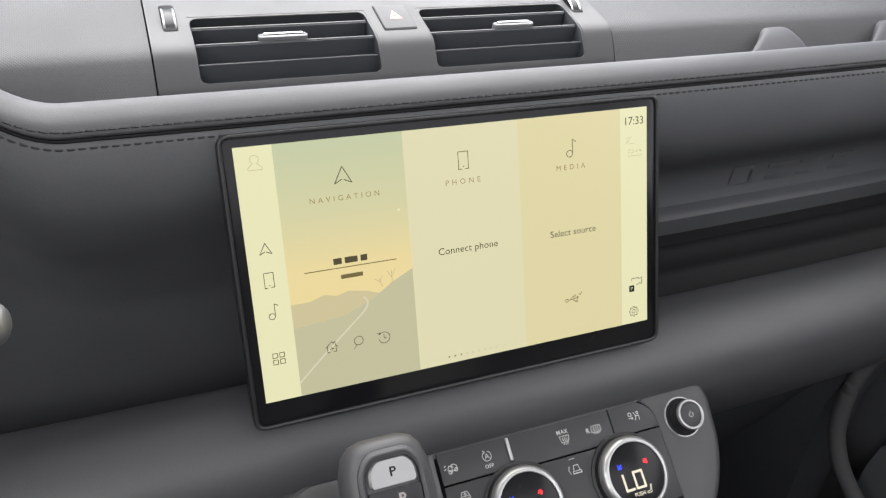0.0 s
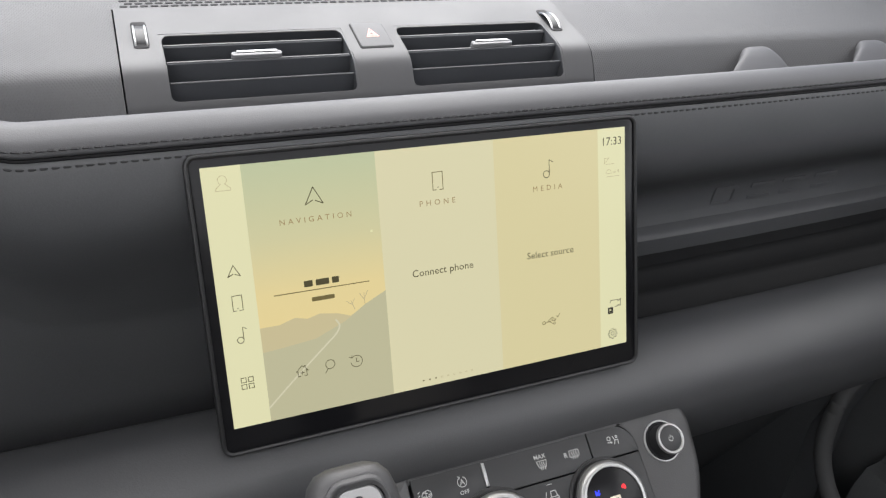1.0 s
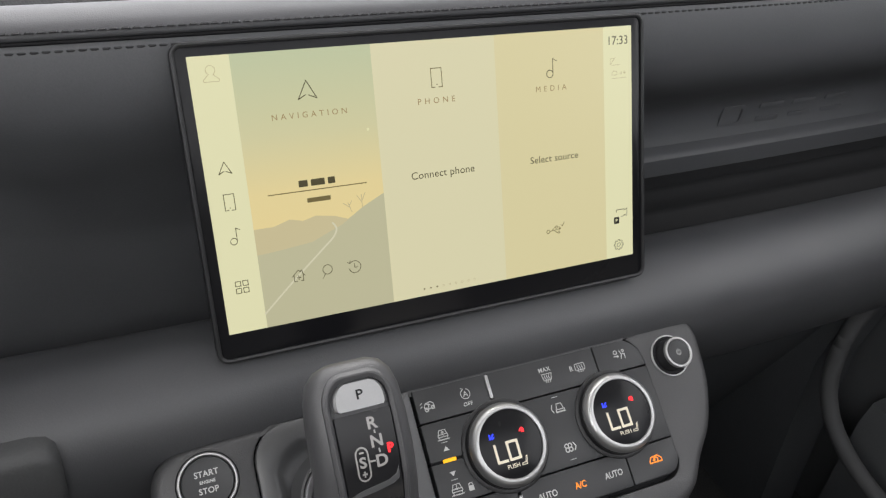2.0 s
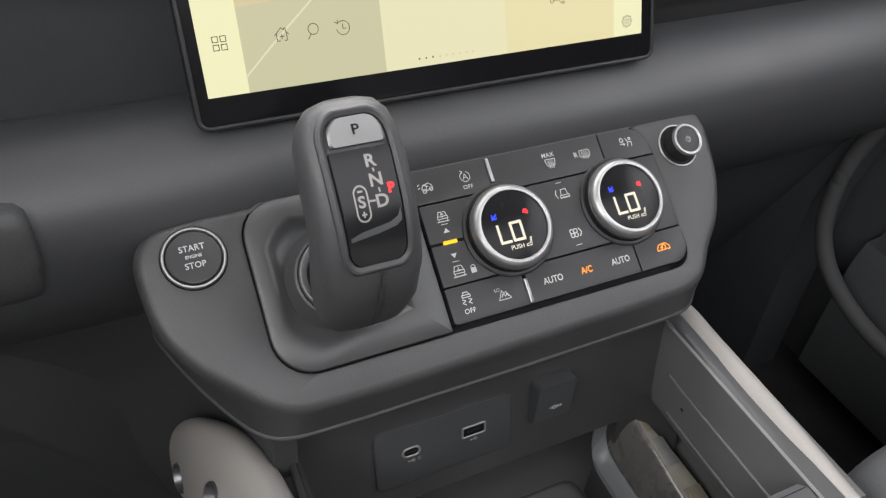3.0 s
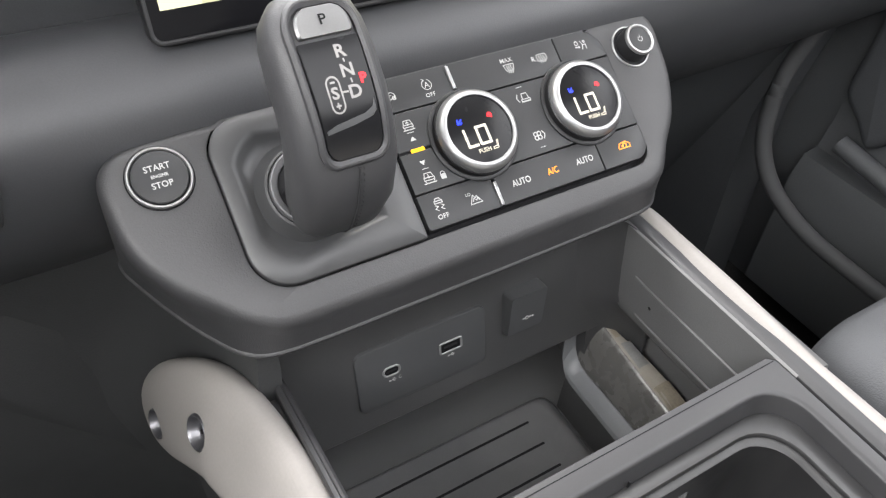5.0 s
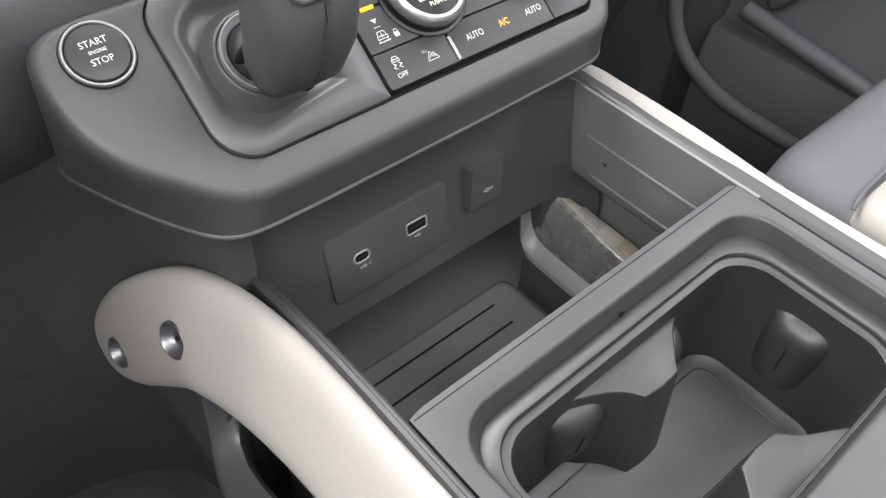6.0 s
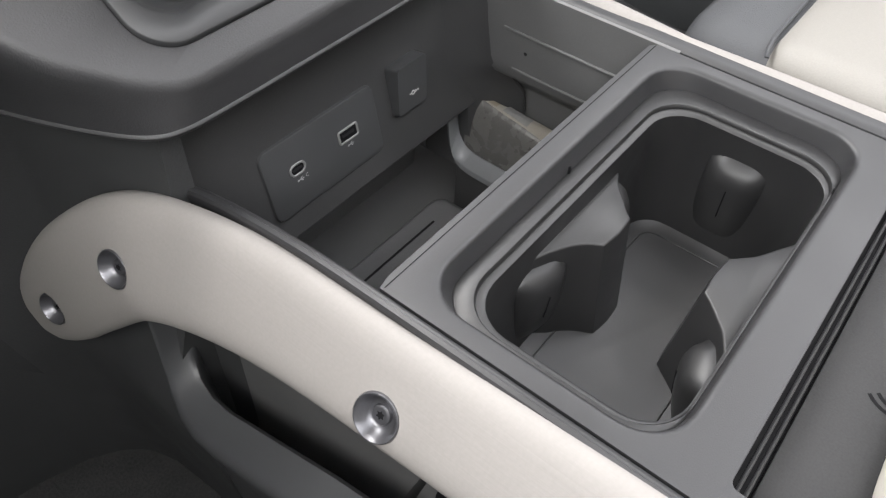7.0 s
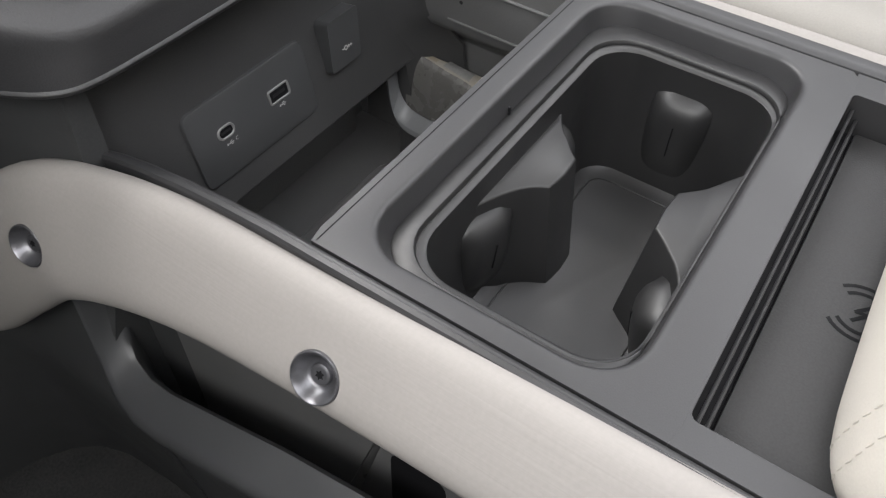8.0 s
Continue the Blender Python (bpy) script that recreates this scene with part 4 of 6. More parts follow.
    for v0, v1 in ((39.0, 55.6), (-43.0, -26.6)):
        part("divider_bar", plate(PANEL, rounded(0.0142, v0 * MM, 0.0170, v1 * MM, 0.0006, 3), -0.0101, 0.0034, 0.0009), M_SATIN, cs, "slim bright metal bar")
    part("key_light", plate(PANEL, rounded(-0.0298, 0.0064, -0.0205, 0.0088, 0.0004, 2), 0.0, 0.0022, 0.0003), M_AMBERLIT, cs, "small lit amber bar")
    part("light_slot", plate(PANEL, rounded(-0.0385, 0.0064, 0.0120, 0.0086, 0.0004, 2), -0.0101, 0.0010, 0.0002), M_GAP, cs)
    T = 0.0022
    P = PANEL
    car_front = [[(-3.4, -0.6), (-2.4, 2.6), (2.4, 2.6), (3.4, -0.6)], [(-3.8, -0.6), (3.8, -0.6), (3.8, -2.4), (-3.8, -2.4), (-3.8, -0.6)], [(-3.2, -2.4), (-3.2, -3.6)], [(3.2, -2.4), (3.2, -3.6)]]
    up = [[(0, -1.4), (0, 1.6)], [(-1.1, 0.5), (0, 1.7), (1.1, 0.5)]]
    down = [[(0, 1.8), (0, -1.0)], [(-1.1, 0.0), (0, -1.1), (1.1, 0.0)]]
    waves = [[(-4.6 + 0.6 * k, -4.6 + (0.5 if k % 2 else 0)) for k in range(16)]]
    tri_up = [(0, 1.7), (-2.1, -1.3), (2.1, -1.3)]
    tri_dn = [(0, -1.7), (2.1, 1.3), (-2.1, 1.3)]
    lock = [rounded(-1.9, -2.8, 1.9, 0.6, 0.6, 2), ]
    shackle = [arc(0, 0.6, 1.4, 0, 180, 10)]
    hill_car = [[(-3.6, -0.9), (-2.4, 1.6), (1.6, 2.6), (3.6, 1.2), (4.0, -0.8), (2.4, -1.8), (-1.4, -2.6), (-3.6, -0.9)], arc(-2.0, -2.6, 1.3, 0, 360, 10), arc(2.8, -1.6, 1.2, 0, 360, 10), [(-6.0, 1.8), (-4.6, 2.6)], [(-6.2, -0.4), (-4.8, 0.2)], [(-1.8, 1.4), (1.2, 0.4)], [(0.0, 2.0), (-0.4, -2.0)]]
    stop_a = [arc(0, 0, 3.7, 110, 430, 22), [(-2.6, 4.6), (-1.0, 3.5), (-2.8, 2.2)]]
    screen_front = [[(-4.2, 2.8), (4.2, 2.8), (3.0, -2.0), (-3.0, -2.0), (-4.2, 2.8)]] + [[(x, -3.8), (x + 0.5, -1.0), (x - 0.3, 0.4), (x, 1.8)] for x in (-1.6, 0.0, 1.6)]
    screen_rear = [rounded(-4.2, -2.2, 4.2, 2.8, 1.0, 2) + [(4.2, 1.8)]] + [[(x, -3.8), (x + 0.5, -1.0), (x - 0.3, 0.4), (x, 1.8)] for x in (-1.9, 0.0, 1.9)]
    air_body = [arc(-3.6, 2.3, 1.5, 0, 360, 10), [(0.2, 3.4), (1.6, 0.2), (0.4, -3.0)], [(1.6, 0.2), (4.4, 0.2), (4.0, -3.2)], [(-5.4, -0.6), (-1.6, -1.0)], [(-2.6, -0.2), (-1.4, -1.0), (-2.6, -1.8)], arc(3.6, 2.6, 0.9, 0, 360, 8)]
    fan = [arc(-1.5, 1.5, 1.6, 0, 360, 10), arc(1.5, 1.5, 1.6, 0, 360, 10), arc(-1.5, -1.5, 1.6, 0, 360, 10), arc(1.5, -1.5, 1.6, 0, 360, 10), [(4.6, 3.0), (6.4, 0.0), (4.6, -3.0)]]
    chair = [[(-5.8, 3.0), (-7.2, 0.0), (-5.8, -3.0)], [(-2.8, -1.4), (-2.2, 3.0), (2.0, 3.0), (2.8, -1.4)], [(-3.6, -1.4), (3.8, -1.4), (3.8, -3.4), (-3.6, -3.4), (-3.6, -1.4)]] + moved(waves, 0.4, 0.4, 0.8)
    mountain = [[(-5.0, -3.4), (-1.4, 3.4), (0.2, 0.6), (1.6, 2.0), (5.0, -3.4), (-5.0, -3.4)], [(-2.6, -1.6), (-1.0, 0.8), (0.6, -1.4), (2.0, 0.4), (3.2, -1.8)]]
    skid = [[(-1.8, 2.6), (-1.2, 4.2), (1.6, 4.2), (2.2, 2.6)], [(-2.4, 2.6), (2.8, 2.6), (2.8, 1.2), (-2.4, 1.2), (-2.4, 2.6)], [(-2.6, 0.2), (-0.8, -0.8), (-3.0, -2.0), (-1.2, -3.2)], [(1.4, 0.2), (3.2, -0.8), (1.0, -2.0), (2.8, -3.2)]]
    recirc = [[(-5.4, -0.6), (-3.6, 2.2), (2.2, 2.8), (5.0, 0.6), (5.2, -1.8), (-5.4, -1.8), (-5.4, -0.6)], arc(0.2, 0.0, 1.7, -60, 200, 12), [(-2.4, 0.2), (-1.4, -0.8), (-0.6, 0.4)]]
    marks = [("hill_icon", hill_car, -29.6, 45.2, 0.95, 0.55, ("drive_key", 34), M_MARK), ("stop_start_icon", stop_a, -2.2, 46.8, 0.92, 0.5, ("drive_key", 34), M_MARK),
             ("raise_icon", car_front + up + waves, -25.4, 25.2, 0.9, 0.5, ("height_key", 8), M_MARK), ("lower_icon", car_front + down + waves, -25.6, -10.6, 0.95, 0.5, ("height_key", -20), M_MARK),
             ("lock_shackle", shackle, -15.8, -11.8, 1.0, 0.5, ("height_key", -20), M_MARK),
             ("traction_icon", skid, -26.4, -29.6, 1.05, 0.55, ("traction_key", -44), M_MARK), ("low_range_icon", mountain, -1.2, -33.2, 0.85, 0.5, ("traction_key", -44), M_MARK),
             ("windscreen_icon", screen_front, 61.0, 43.6, 0.95, 0.5, ("demist_key", 32), M_MARK), ("rear_screen_icon", screen_rear, 88.6, 45.0, 0.95, 0.5, ("demist_key", 32), M_MARK),
             ("airflow_icon", air_body, 123.8, 46.4, 0.95, 0.6, ("airflow_key", 35), M_MARK), ("seat_icon", chair, 63.2, 21.4, 0.92, 0.55, ("centre_key", -19), M_MARK),
             ("fan_icon", fan, 60.6, -6.6, 0.9, 0.75, ("centre_key", -19), M_MARK), ("recirculate_icon", recirc, 123.6, -31.4, 0.95, 0.75, ("recirculate_key", -44), M_ORANGELIT)]
    for nm, icon, u, v, k, w, key, mat in marks:
        part(nm, strokes(P, [mm(q) for q in moved(icon, u, v, k)], w * MM, T), mat, made[key], "", 0)
    for nm, shape, u, v, key in (("raise_arrow", tri_up, -25.6, 15.2, ("height_key", 8)), ("lower_arrow", tri_dn, -25.6, -1.2, ("height_key", -20)), ("lock_body", lock[0], -15.8, -12.0, ("height_key", -20))):
        part(nm, patches(P, [mm(q) for q in moved([shape], u, v)], T), M_MARK, made[key], "", 0)
    for u, v, key in ((-25.6, 19.4, ("height_key", 8)), (-25.6, -5.2, ("height_key", -20)), (61.6, 29.0, ("centre_key", -19)), (61.4, -14.8, ("centre_key", -19))):
        part("touch_bar", strokes(P, [mm([(u - 2.2, v), (u + 2.2, v)])], 0.0004, T), M_MARKDIM, made[key], "", 0)
    lettering("icon_letter", "A", 0.0040, P, -0.0022, 0.0468, T, M_MARK, made["drive_key", 34], 1.0)
    lettering("key_text", "OFF", 0.0026, P, -0.0020, 0.0398, T, M_MARK, made["drive_key", 34], 1.1, 1.0, 0.00006)
    lettering("key_text", "OFF", 0.0030, P, -0.0262, -0.0370, T, M_MARK, made["traction_key", -44], 1.05, 1.0, 0.00006)
    lettering("key_text", "LO", 0.0020, P, -0.0052, -0.0294, T, M_MARK, made["traction_key", -44])
    lettering("key_text", "MAX", 0.0030, P, 0.0606, 0.0494, T, M_MARK, made["demist_key", 32], 1.05, 1.0, 0.00005)
    lettering("key_text", "R", 0.0036, P, 0.0816, 0.0452, T, M_MARK, made["demist_key", 32], 1.0, 1.0, 0.00005)
    for words, u, mat in (("AUTO", 35.0, M_MARK), ("A/C", 60.6, M_ORANGELIT), ("AUTO", 87.6, M_MARK)):
        lettering("key_text", words, 0.0042, P, u * MM, -0.0320, T, mat, made["auto_key", -44], 1.0, 0.86, 0.00010)
    # climate knobs
    for u in (15.6, 104.0):
        c, d = u * MM, 0.0068
        kn = part("climate_knob", turned(P, c, d, [(0.0315, -0.0101), (0.0315, 0.0030), (0.0305, 0.0036), (0.0290, 0.0036), (0.0288, 0.0080), (0.0280, 0.0088)]), M_HOUSING, cs, "black climate knob with a satin silver ring")
        part("ring", turned(P, c, d, [(0.0284, 0.0060), (0.0284, 0.0078), (0.0280, 0.0098), (0.0268, 0.0122), (0.0250, 0.0138), (0.0238, 0.0140), (0.0228, 0.0136), (0.0225, 0.0126)], 64), M_SATIN, kn, "satin silver ring")
        part("dial_face", turned(P, c, d, [(0.0226, 0.0100), (0.0226, 0.0128), (0.0224, 0.0129)], 56), M_GLOSS, kn, "black glass dial")
        h = 0.01305
        seg = [[(-8.6, 6.0), (-8.6, -5.4), (-2.0, -5.4)], [(0.4, 6.0), (7.6, 6.0), (7.6, -5.4), (0.4, -5.4), (0.4, 6.0)]]
        for line in moved(seg, u - 3.6, 2.2, 1.0):
            for p, q in zip(line, line[1:]):
                part("digit_segment", strokes(P, [mm([p, q])], 0.0018, h), M_WHITELIT, kn, "lit segment", 0)
        lettering("dial_text", "PUSH", 0.0027, P, c - 0.0026, d - 0.0142, h, M_WHITELIT, kn, 1.0, 1.0, 0.00005)
        st = [[(0, 0), (3.6, 0), (4.8, 5.4)], [(0, 0), (0.3, 1.2), (3.0, 1.4), (4.0, 5.0), (4.8, 5.4)]]
        part("seat_symbol", strokes(P, [mm(q) for q in moved(st, u + 3.6, -8.4, 1.0)], 0.0005, h), M_WHITELIT, kn, "", 0)
        for du, mat, nm in ((-12.4, M_BLUELIT, "cold_symbol"), (9.6, M_REDLIT, "heat_symbol")):
            part(nm, strokes(P, [mm(q) for q in moved([[(-1.4, -1.5), (-1.2, 1.5)], [(-0.9, -1.2), (1.5, 1.3)], [(0.2, -1.5), (1.6, -0.9)]] if du < 0 else [[(-1.4, -0.4), (-0.6, 1.2), (0.8, 1.5), (1.5, 0.5), (1.3, -1.2), (-0.2, -0.6)], [(0.2, 0.6), (0.5, -0.2)]], u + du, 14.2 if du < 0 else 13.4)], 0.0009, h), mat, kn, "", 0)
    # start button
    c, d = -0.1752, 0.0338
    sb = part("start_button", turned(P, c, d, [(0.0186, -0.001), (0.0186, 0.0004), (0.0182, 0.0008), (0.0140, 0.0008)]), M_GAP, cs, "round start button with a chrome ring")
    ringp = [(0.0178, 0.0), (0.0178, 0.0018), (0.0172, 0.0026), (0.0163, 0.0026), (0.0157, 0.0018), (0.0157, 0.0)]
    part("ring", turned(P, c, d, ringp, 56), M_SATIN, sb, "chrome ring")
    part("cap", turned(P, c, d, [(0.0152, 0.0), (0.0152, 0.0024), (0.0146, 0.0030), (0.0142, 0.0028)], 48), M_KEY, sb, "dark grey cap")
    for words, dv, s in (("START", 0.0055, 0.0034), ("ENGINE", 0.0006, 0.0018), ("STOP", -0.0045, 0.0034)):
        lettering("button_text", words, s, P, c, d + dv, 0.0032, M_MARKDIM, sb, 1.05, 0.95, 0.00008)
    # audio power knob
    c, d = 0.1664, 0.0366
    pk = part("power_knob", turned(P, c, d, [(0.0160, -0.001), (0.0160, 0.0008), (0.0156, 0.0013), (0.0149, 0.0013), (0.0145, 0.0004)]), M_SATIN, cs, "black power knob with chrome rings")
    part("well", turned(P, c, d, [(0.0146, -0.001), (0.0146, 0.0009), (0.0144, 0.0010)], 40), M_GAP, pk, "black well")
    part("skirt", turned(P, c, d, [(0.0122, 0.0), (0.0122, 0.0105), (0.0116, 0.0115)] , 48), M_HOUSING, pk, "ribbed black skirt")
    part("rim", turned(P, c, d, [(0.0118, 0.0105), (0.0119, 0.0122), (0.0112, 0.0134), (0.0100, 0.0136), (0.0094, 0.0128), (0.0094, 0.0118)], 48), M_SATIN, pk, "silver rim")
    part("cap", turned(P, c, d, [(0.0094, 0.0110), (0.0094, 0.0126), (0.0091, 0.0128)], 40), M_KEY, pk, "dark cap")
    part("power_icon", strokes(P, [mm(q) for q in moved([arc(0, 0, 1.9, 125, 415, 14), [(0, 0.6), (0, 2.6)]], 166.4, 36.6)], 0.0004, 0.0130), M_MARK, pk, "", 0)
    return cs


build_fascia()


# ---------------------------------------------------------------- gear selector
def build_selector():
    gs = thing("gear_selector", (-0.097, -0.075, 0.61), "leather-covered gear selector with a glossy black display", "gear selector")
    # collar that sits in the basin
    c, d = -0.0985, 0.0050
    part("collar", turned(PANEL, c, d, [(0.0325, -0.0066), (0.0312, -0.0046), (0.0285, -0.0004), (0.0262, 0.0026), (0.0248, 0.0030), (0.0240, 0.0022), (0.0240, -0.003)], 56), M_PLATE, gs, "dark satin collar")
    part("collar_ring", turned(PANEL, c, d, [(0.0238, 0.0), (0.0238, 0.0052), (0.0234, 0.0060), (0.0226, 0.0062), (0.0192, 0.0040), (0.0186, 0.0024), (0.0186, -0.002)], 56), M_COLLAR, gs, "satin grey ring round the foot")
    part("ball", turned(PANEL, c, d, [(0.0188, 0.0), (0.0187, 0.0030), (0.0176, 0.0066), (0.0150, 0.0100), (0.0108, 0.0126), (0.0050, 0.0140)], 44), M_HOUSING, gs, "black ball joint", 60)
    stem = []
    a, b = PANEL @ Vector((c, d, -0.004)), SHIFT @ Vector((0.0, -0.052, -0.030))
    for f, r in ((0.0, 0.0180), (0.15, 0.0182), (0.5, 0.0185), (1.0, 0.018)):
        p = a.lerp(b, f)
        stem.append([p + Vector((r * math.cos(x), r * math.sin(x) * 0.9, -r * math.sin(x) * 0.5)) for x in [2 * math.pi * k / 28 for k in range(28)]])
    part("stem", loft(stem), M_GAP, gs, "black leather gaiter")
    # grip: sections across, from the foot of the lever to its crown
    secs = [(-0.0725, 0.0125, 0.0085, -0.0230), (-0.0715, 0.0180, 0.0125, -0.0225), (-0.0690, 0.0225, 0.0160, -0.0215), (-0.0630, 0.0255, 0.0185, -0.0205), (-0.0530, 0.0270, 0.0200, -0.0205), (-0.0366, 0.0272, 0.0205, -0.0205), (-0.0200, 0.0266, 0.0205, -0.0205),
            (0.0, 0.0266, 0.0200, -0.0200), (0.0160, 0.0264, 0.0195, -0.0195), (0.0270, 0.0252, 0.0190, -0.0190), (0.0335, 0.0224, 0.0176, -0.0185), (0.0375, 0.0176, 0.0146, -0.0178), (0.0392, 0.0110, 0.0095, -0.0170)]
    rings = []
    for v, w, t, n in secs:
        rings.append([SHIFT @ Vector((w * math.copysign(abs(math.cos(x)) ** 0.62, math.cos(x)), v, n + t * math.copysign(abs(math.sin(x)) ** 0.62, math.sin(x)))) for x in [2 * math.pi * k / 44 for k in range(44)]])
    part("grip", loft(rings), M_GRIPHIDE, gs, "smooth dark leather grip", 60)
    # raised bezel on the face
    def taper(pts):
        return [(x * (1 - 0.0022 * max(-y, 0)), y) for x, y in pts]

    def walled(x0, y0, x1, y1, r):
        """A rounded outline with points all along its long sides."""
        pts = rounded(x0, y0, x1, y1, r, 8)
        out = pts[:18]
        out += [(x0, pts[17][1] + (pts[18][1] - pts[17][1]) * k / 16) for k in range(1, 16)]
        out += pts[18:]
        out += [(x1, pts[-1][1] + (pts[0][1] - pts[-1][1]) * k / 16) for k in range(1, 16)]
        return out

    outer = taper(walled(-19.0, -32.5, 18.6, 34.8, (12, 12, 8, 8)))
    inner = taper(walled(-15.6, -29.0, 15.2, 31.4, (9, 9, 6, 6)))
    part("bezel", ringplate(SHIFT, mm(outer), mm(inner), -0.004, 0.0022, 0.0014), M_GRIPHIDE, gs, "satin dark bezel")
    glass = taper(rounded(-15.4, -28.6, 15.0, 19.0, (1, 1, 6, 6), 8))
    gl = part("display", bent_plate(SHIFT, mm(glass), -0.003, 0.0012, 0.0006), M_SHIFTGLASS, gs, "glossy black display")
    btn = rounded(-13.6, 20.4, 13.6, 30.6, (7, 7, 1.4, 1.4), 7)
    pb = part("park_button", bent_plate(SHIFT, mm(btn), -0.003, 0.0028, 0.0012, 12), M_BUTTON, gs, "silver park button")
    lettering("button_letter", "P", 0.0048, SHIFT, 0.0003, 0.0258, 0.0032, M_GAP, pb, 1.0, 1.1, 0.00010)
    for words, u, v, s in (("R", 3.8, 14.2, 5.8), ("N", 4.2, 6.6, 5.8), ("D", 5.2, -2.0, 5.8), ("S", -4.7, -1.2, 5.2)):
        lettering("gear_letter", words, s * MM, SHIFT, u * MM, v * MM, 0.0014, M_GEARMARK, gl, 1.0, 1.05, 0.00022)
    link = [[(4.0, 10.9), (4.1, 9.9)], [(4.7, 3.0), (4.8, 1.6)], [(-1.4, -1.4), (1.6, -1.6)]]
    loop = rounded(-7.8, -9.4, -1.6, 5.2, 3.1, 6)
    sign = [[(-5.7, 3.0), (-3.7, 3.0)], [(-5.7, -6.4), (-3.7, -6.4)], [(-4.7, -7.5), (-4.7, -5.3)]]
    part("gear_lines", strokes(SHIFT, [mm(q) for q in link + [dense(loop, 1.0) + loop[:1]] + sign], 0.0008, 0.0014), M_GEARMARK, gl, "", 0)
    lettering("park_letter", "P", 0.0044, SHIFT, 0.0106, 0.0024, 0.0016, M_REDLIT, gl, 1.0, 1.0, 0.00028)
    part("display_step", bent_plate(SHIFT, mm(taper([(-13.8, -14.6), (6.0, -12.4), (12.0, -9.4), (13.0, -6.2), (13.4, -11.6), (9.0, -14.8), (-13.4, -17.4)][::-1])), 0.0008, 0.0016, 0.0003, 8), M_OUTLET, gl, "grey sill across the display")
    # seam down the front of the grip
    seam = [SHIFT @ Vector((0.0005, v, n)) for v, n in ((-0.0335, 0.0003), (-0.0405, 0.0003), (-0.050, 0.0000), (-0.060, -0.0012), (-0.066, -0.0030), (-0.0695, -0.0058))]
    part("seam", tube(seam, 0.00055, 6), M_THREADDARK, gs, "leather seam")
    stitch_row("stitching", [p + Vector((0.0022, 0, 0)) for p in seam], 0.0022, 0.0016, 0.0003, M_THREADDARK, gs, (0, -0.0002, 0.0002))
    return gs


build_selector()


# ---------------------------------------------------------------- centre console
RIM = 0.512


def build_console():
    co = thing("centre_console", (0, -0.30, 0.0), "dark plastic centre console with storage bin and cup holder", "centre console")
    # outer walls; the driver's side has a long opening with a panel set in behind the handle
    for nm, xa, xb in (("side_wall", 0.186, 0.196),):
        bm = bmesh.new()
        bmesh.ops.create_cube(bm, size=1, matrix=Matrix.LocRotScale(((xa + xb) / 2, -0.40, 0.245), None, (xb - xa, 0.74, 0.49)))
        part(nm, bm, M_BIN, co)
    front = []
    knee_y = lambda zz: float(np.interp(zz, (0.0, 0.20, 0.30, 0.36, 0.44, 0.495, 0.53, 0.56), (0.150, 0.122, 0.108, 0.098, 0.085, 0.060, 0.034, 0.030)))
    for y, top_x, fl in ((0.112, -0.186, 0.20), (0.098, -0.186, 0.11), (0.086, -0.186, 0.062), (0.072, -0.186, 0.034), (0.055, -0.186, 0.015), (0.030, -0.186, 0.004), (-0.02, -0.180, 0), (-0.060, -0.166, 0), (-0.085, -0.158, 0), (-0.1060, -0.152, 0)):
        k = min(max((y + 0.10) / 0.10, 0), 1)
        front.append([(-0.140, y, 0.548)] + [(x - fl, (y * knee_y(zz) / 0.1125 if y > 0 else y), zz) for x, zz in ((top_x, 0.548), (-0.156 - 0.020 * k, 0.490), (-0.162 - 0.013 * k, 0.420), (-0.184, 0.360), (-0.2005, 0.300), (-0.192, 0.220), (-0.182, 0.120), (-0.172, 0.0))] + [(-0.140, y, 0.0)])
    part("side_wall", loft(front), M_KNEE, co, "dark side panel under the control panel", 70)
    ledge = []
    for y, zt, dx, k in ((-0.0860, 0.450, 0.030, 0.10), (-0.0920, 0.410, 0.026, 0.30), (-0.0990, 0.378, 0.020, 0.60), (-0.1080, 0.357, 0.012, 0.85), (-0.1210, 0.3470, 0.005, 1.0), (-0.1380, 0.3450, 0.001, 1.0), (-0.158, 0.3475, 0.0, 1.0), (-0.200, 0.3640, 0.0, 1.0), (-0.260, 0.3880, 0.0, 1.0), (-0.320, 0.4050, 0.0, 1.0), (-0.50, 0.430, 0.0, 1.0), (-0.90, 0.440, 0.0, 1.0)):
        ledge.append([(-0.176 + dx * 0.6, y, zt - 0.10), (-0.186 + dx, y, zt - 0.004), (-0.1895 + dx, y, zt), (-0.194 + dx, y, zt - 0.0025 * k), (-0.2085 + dx, y, zt - 0.0150 * k), (-0.2115 + dx * 0.9, y, zt - 0.0195 * k), (-0.2120 + dx * 0.8, y, zt - 0.0260 * k), (-0.2070 + dx * 0.6, y, zt - 0.048 * k), (-0.1890, y, zt - 0.13), (-0.172, y, 0.0), (-0.150, y, 0.0)])
    part("side_ledge", loft(ledge), M_OUTLET, co, "dark ledge under the handle opening", 60)
    part("side_wall", loft([[(x, y, z) for x, z in ((-0.150, 0.498 - 0.044 * max(y + 0.21, 0) / 0.14), (-0.1535, 0.5030 - 0.044 * max(y + 0.21, 0) / 0.14), (-0.155 - 0.009 * k, 0.496 - 0.005 * k - 0.044 * max(y + 0.21, 0) / 0.14), (-0.155 - 0.014 * k, 0.450), (-0.150, 0.440))] for y, k in ((-0.070, 1.0), (-0.20, 0.9), (-0.27, 0.2), (-0.90, 0.0))]), M_KNEE, co, "dark upper rail beside the handle", 40)
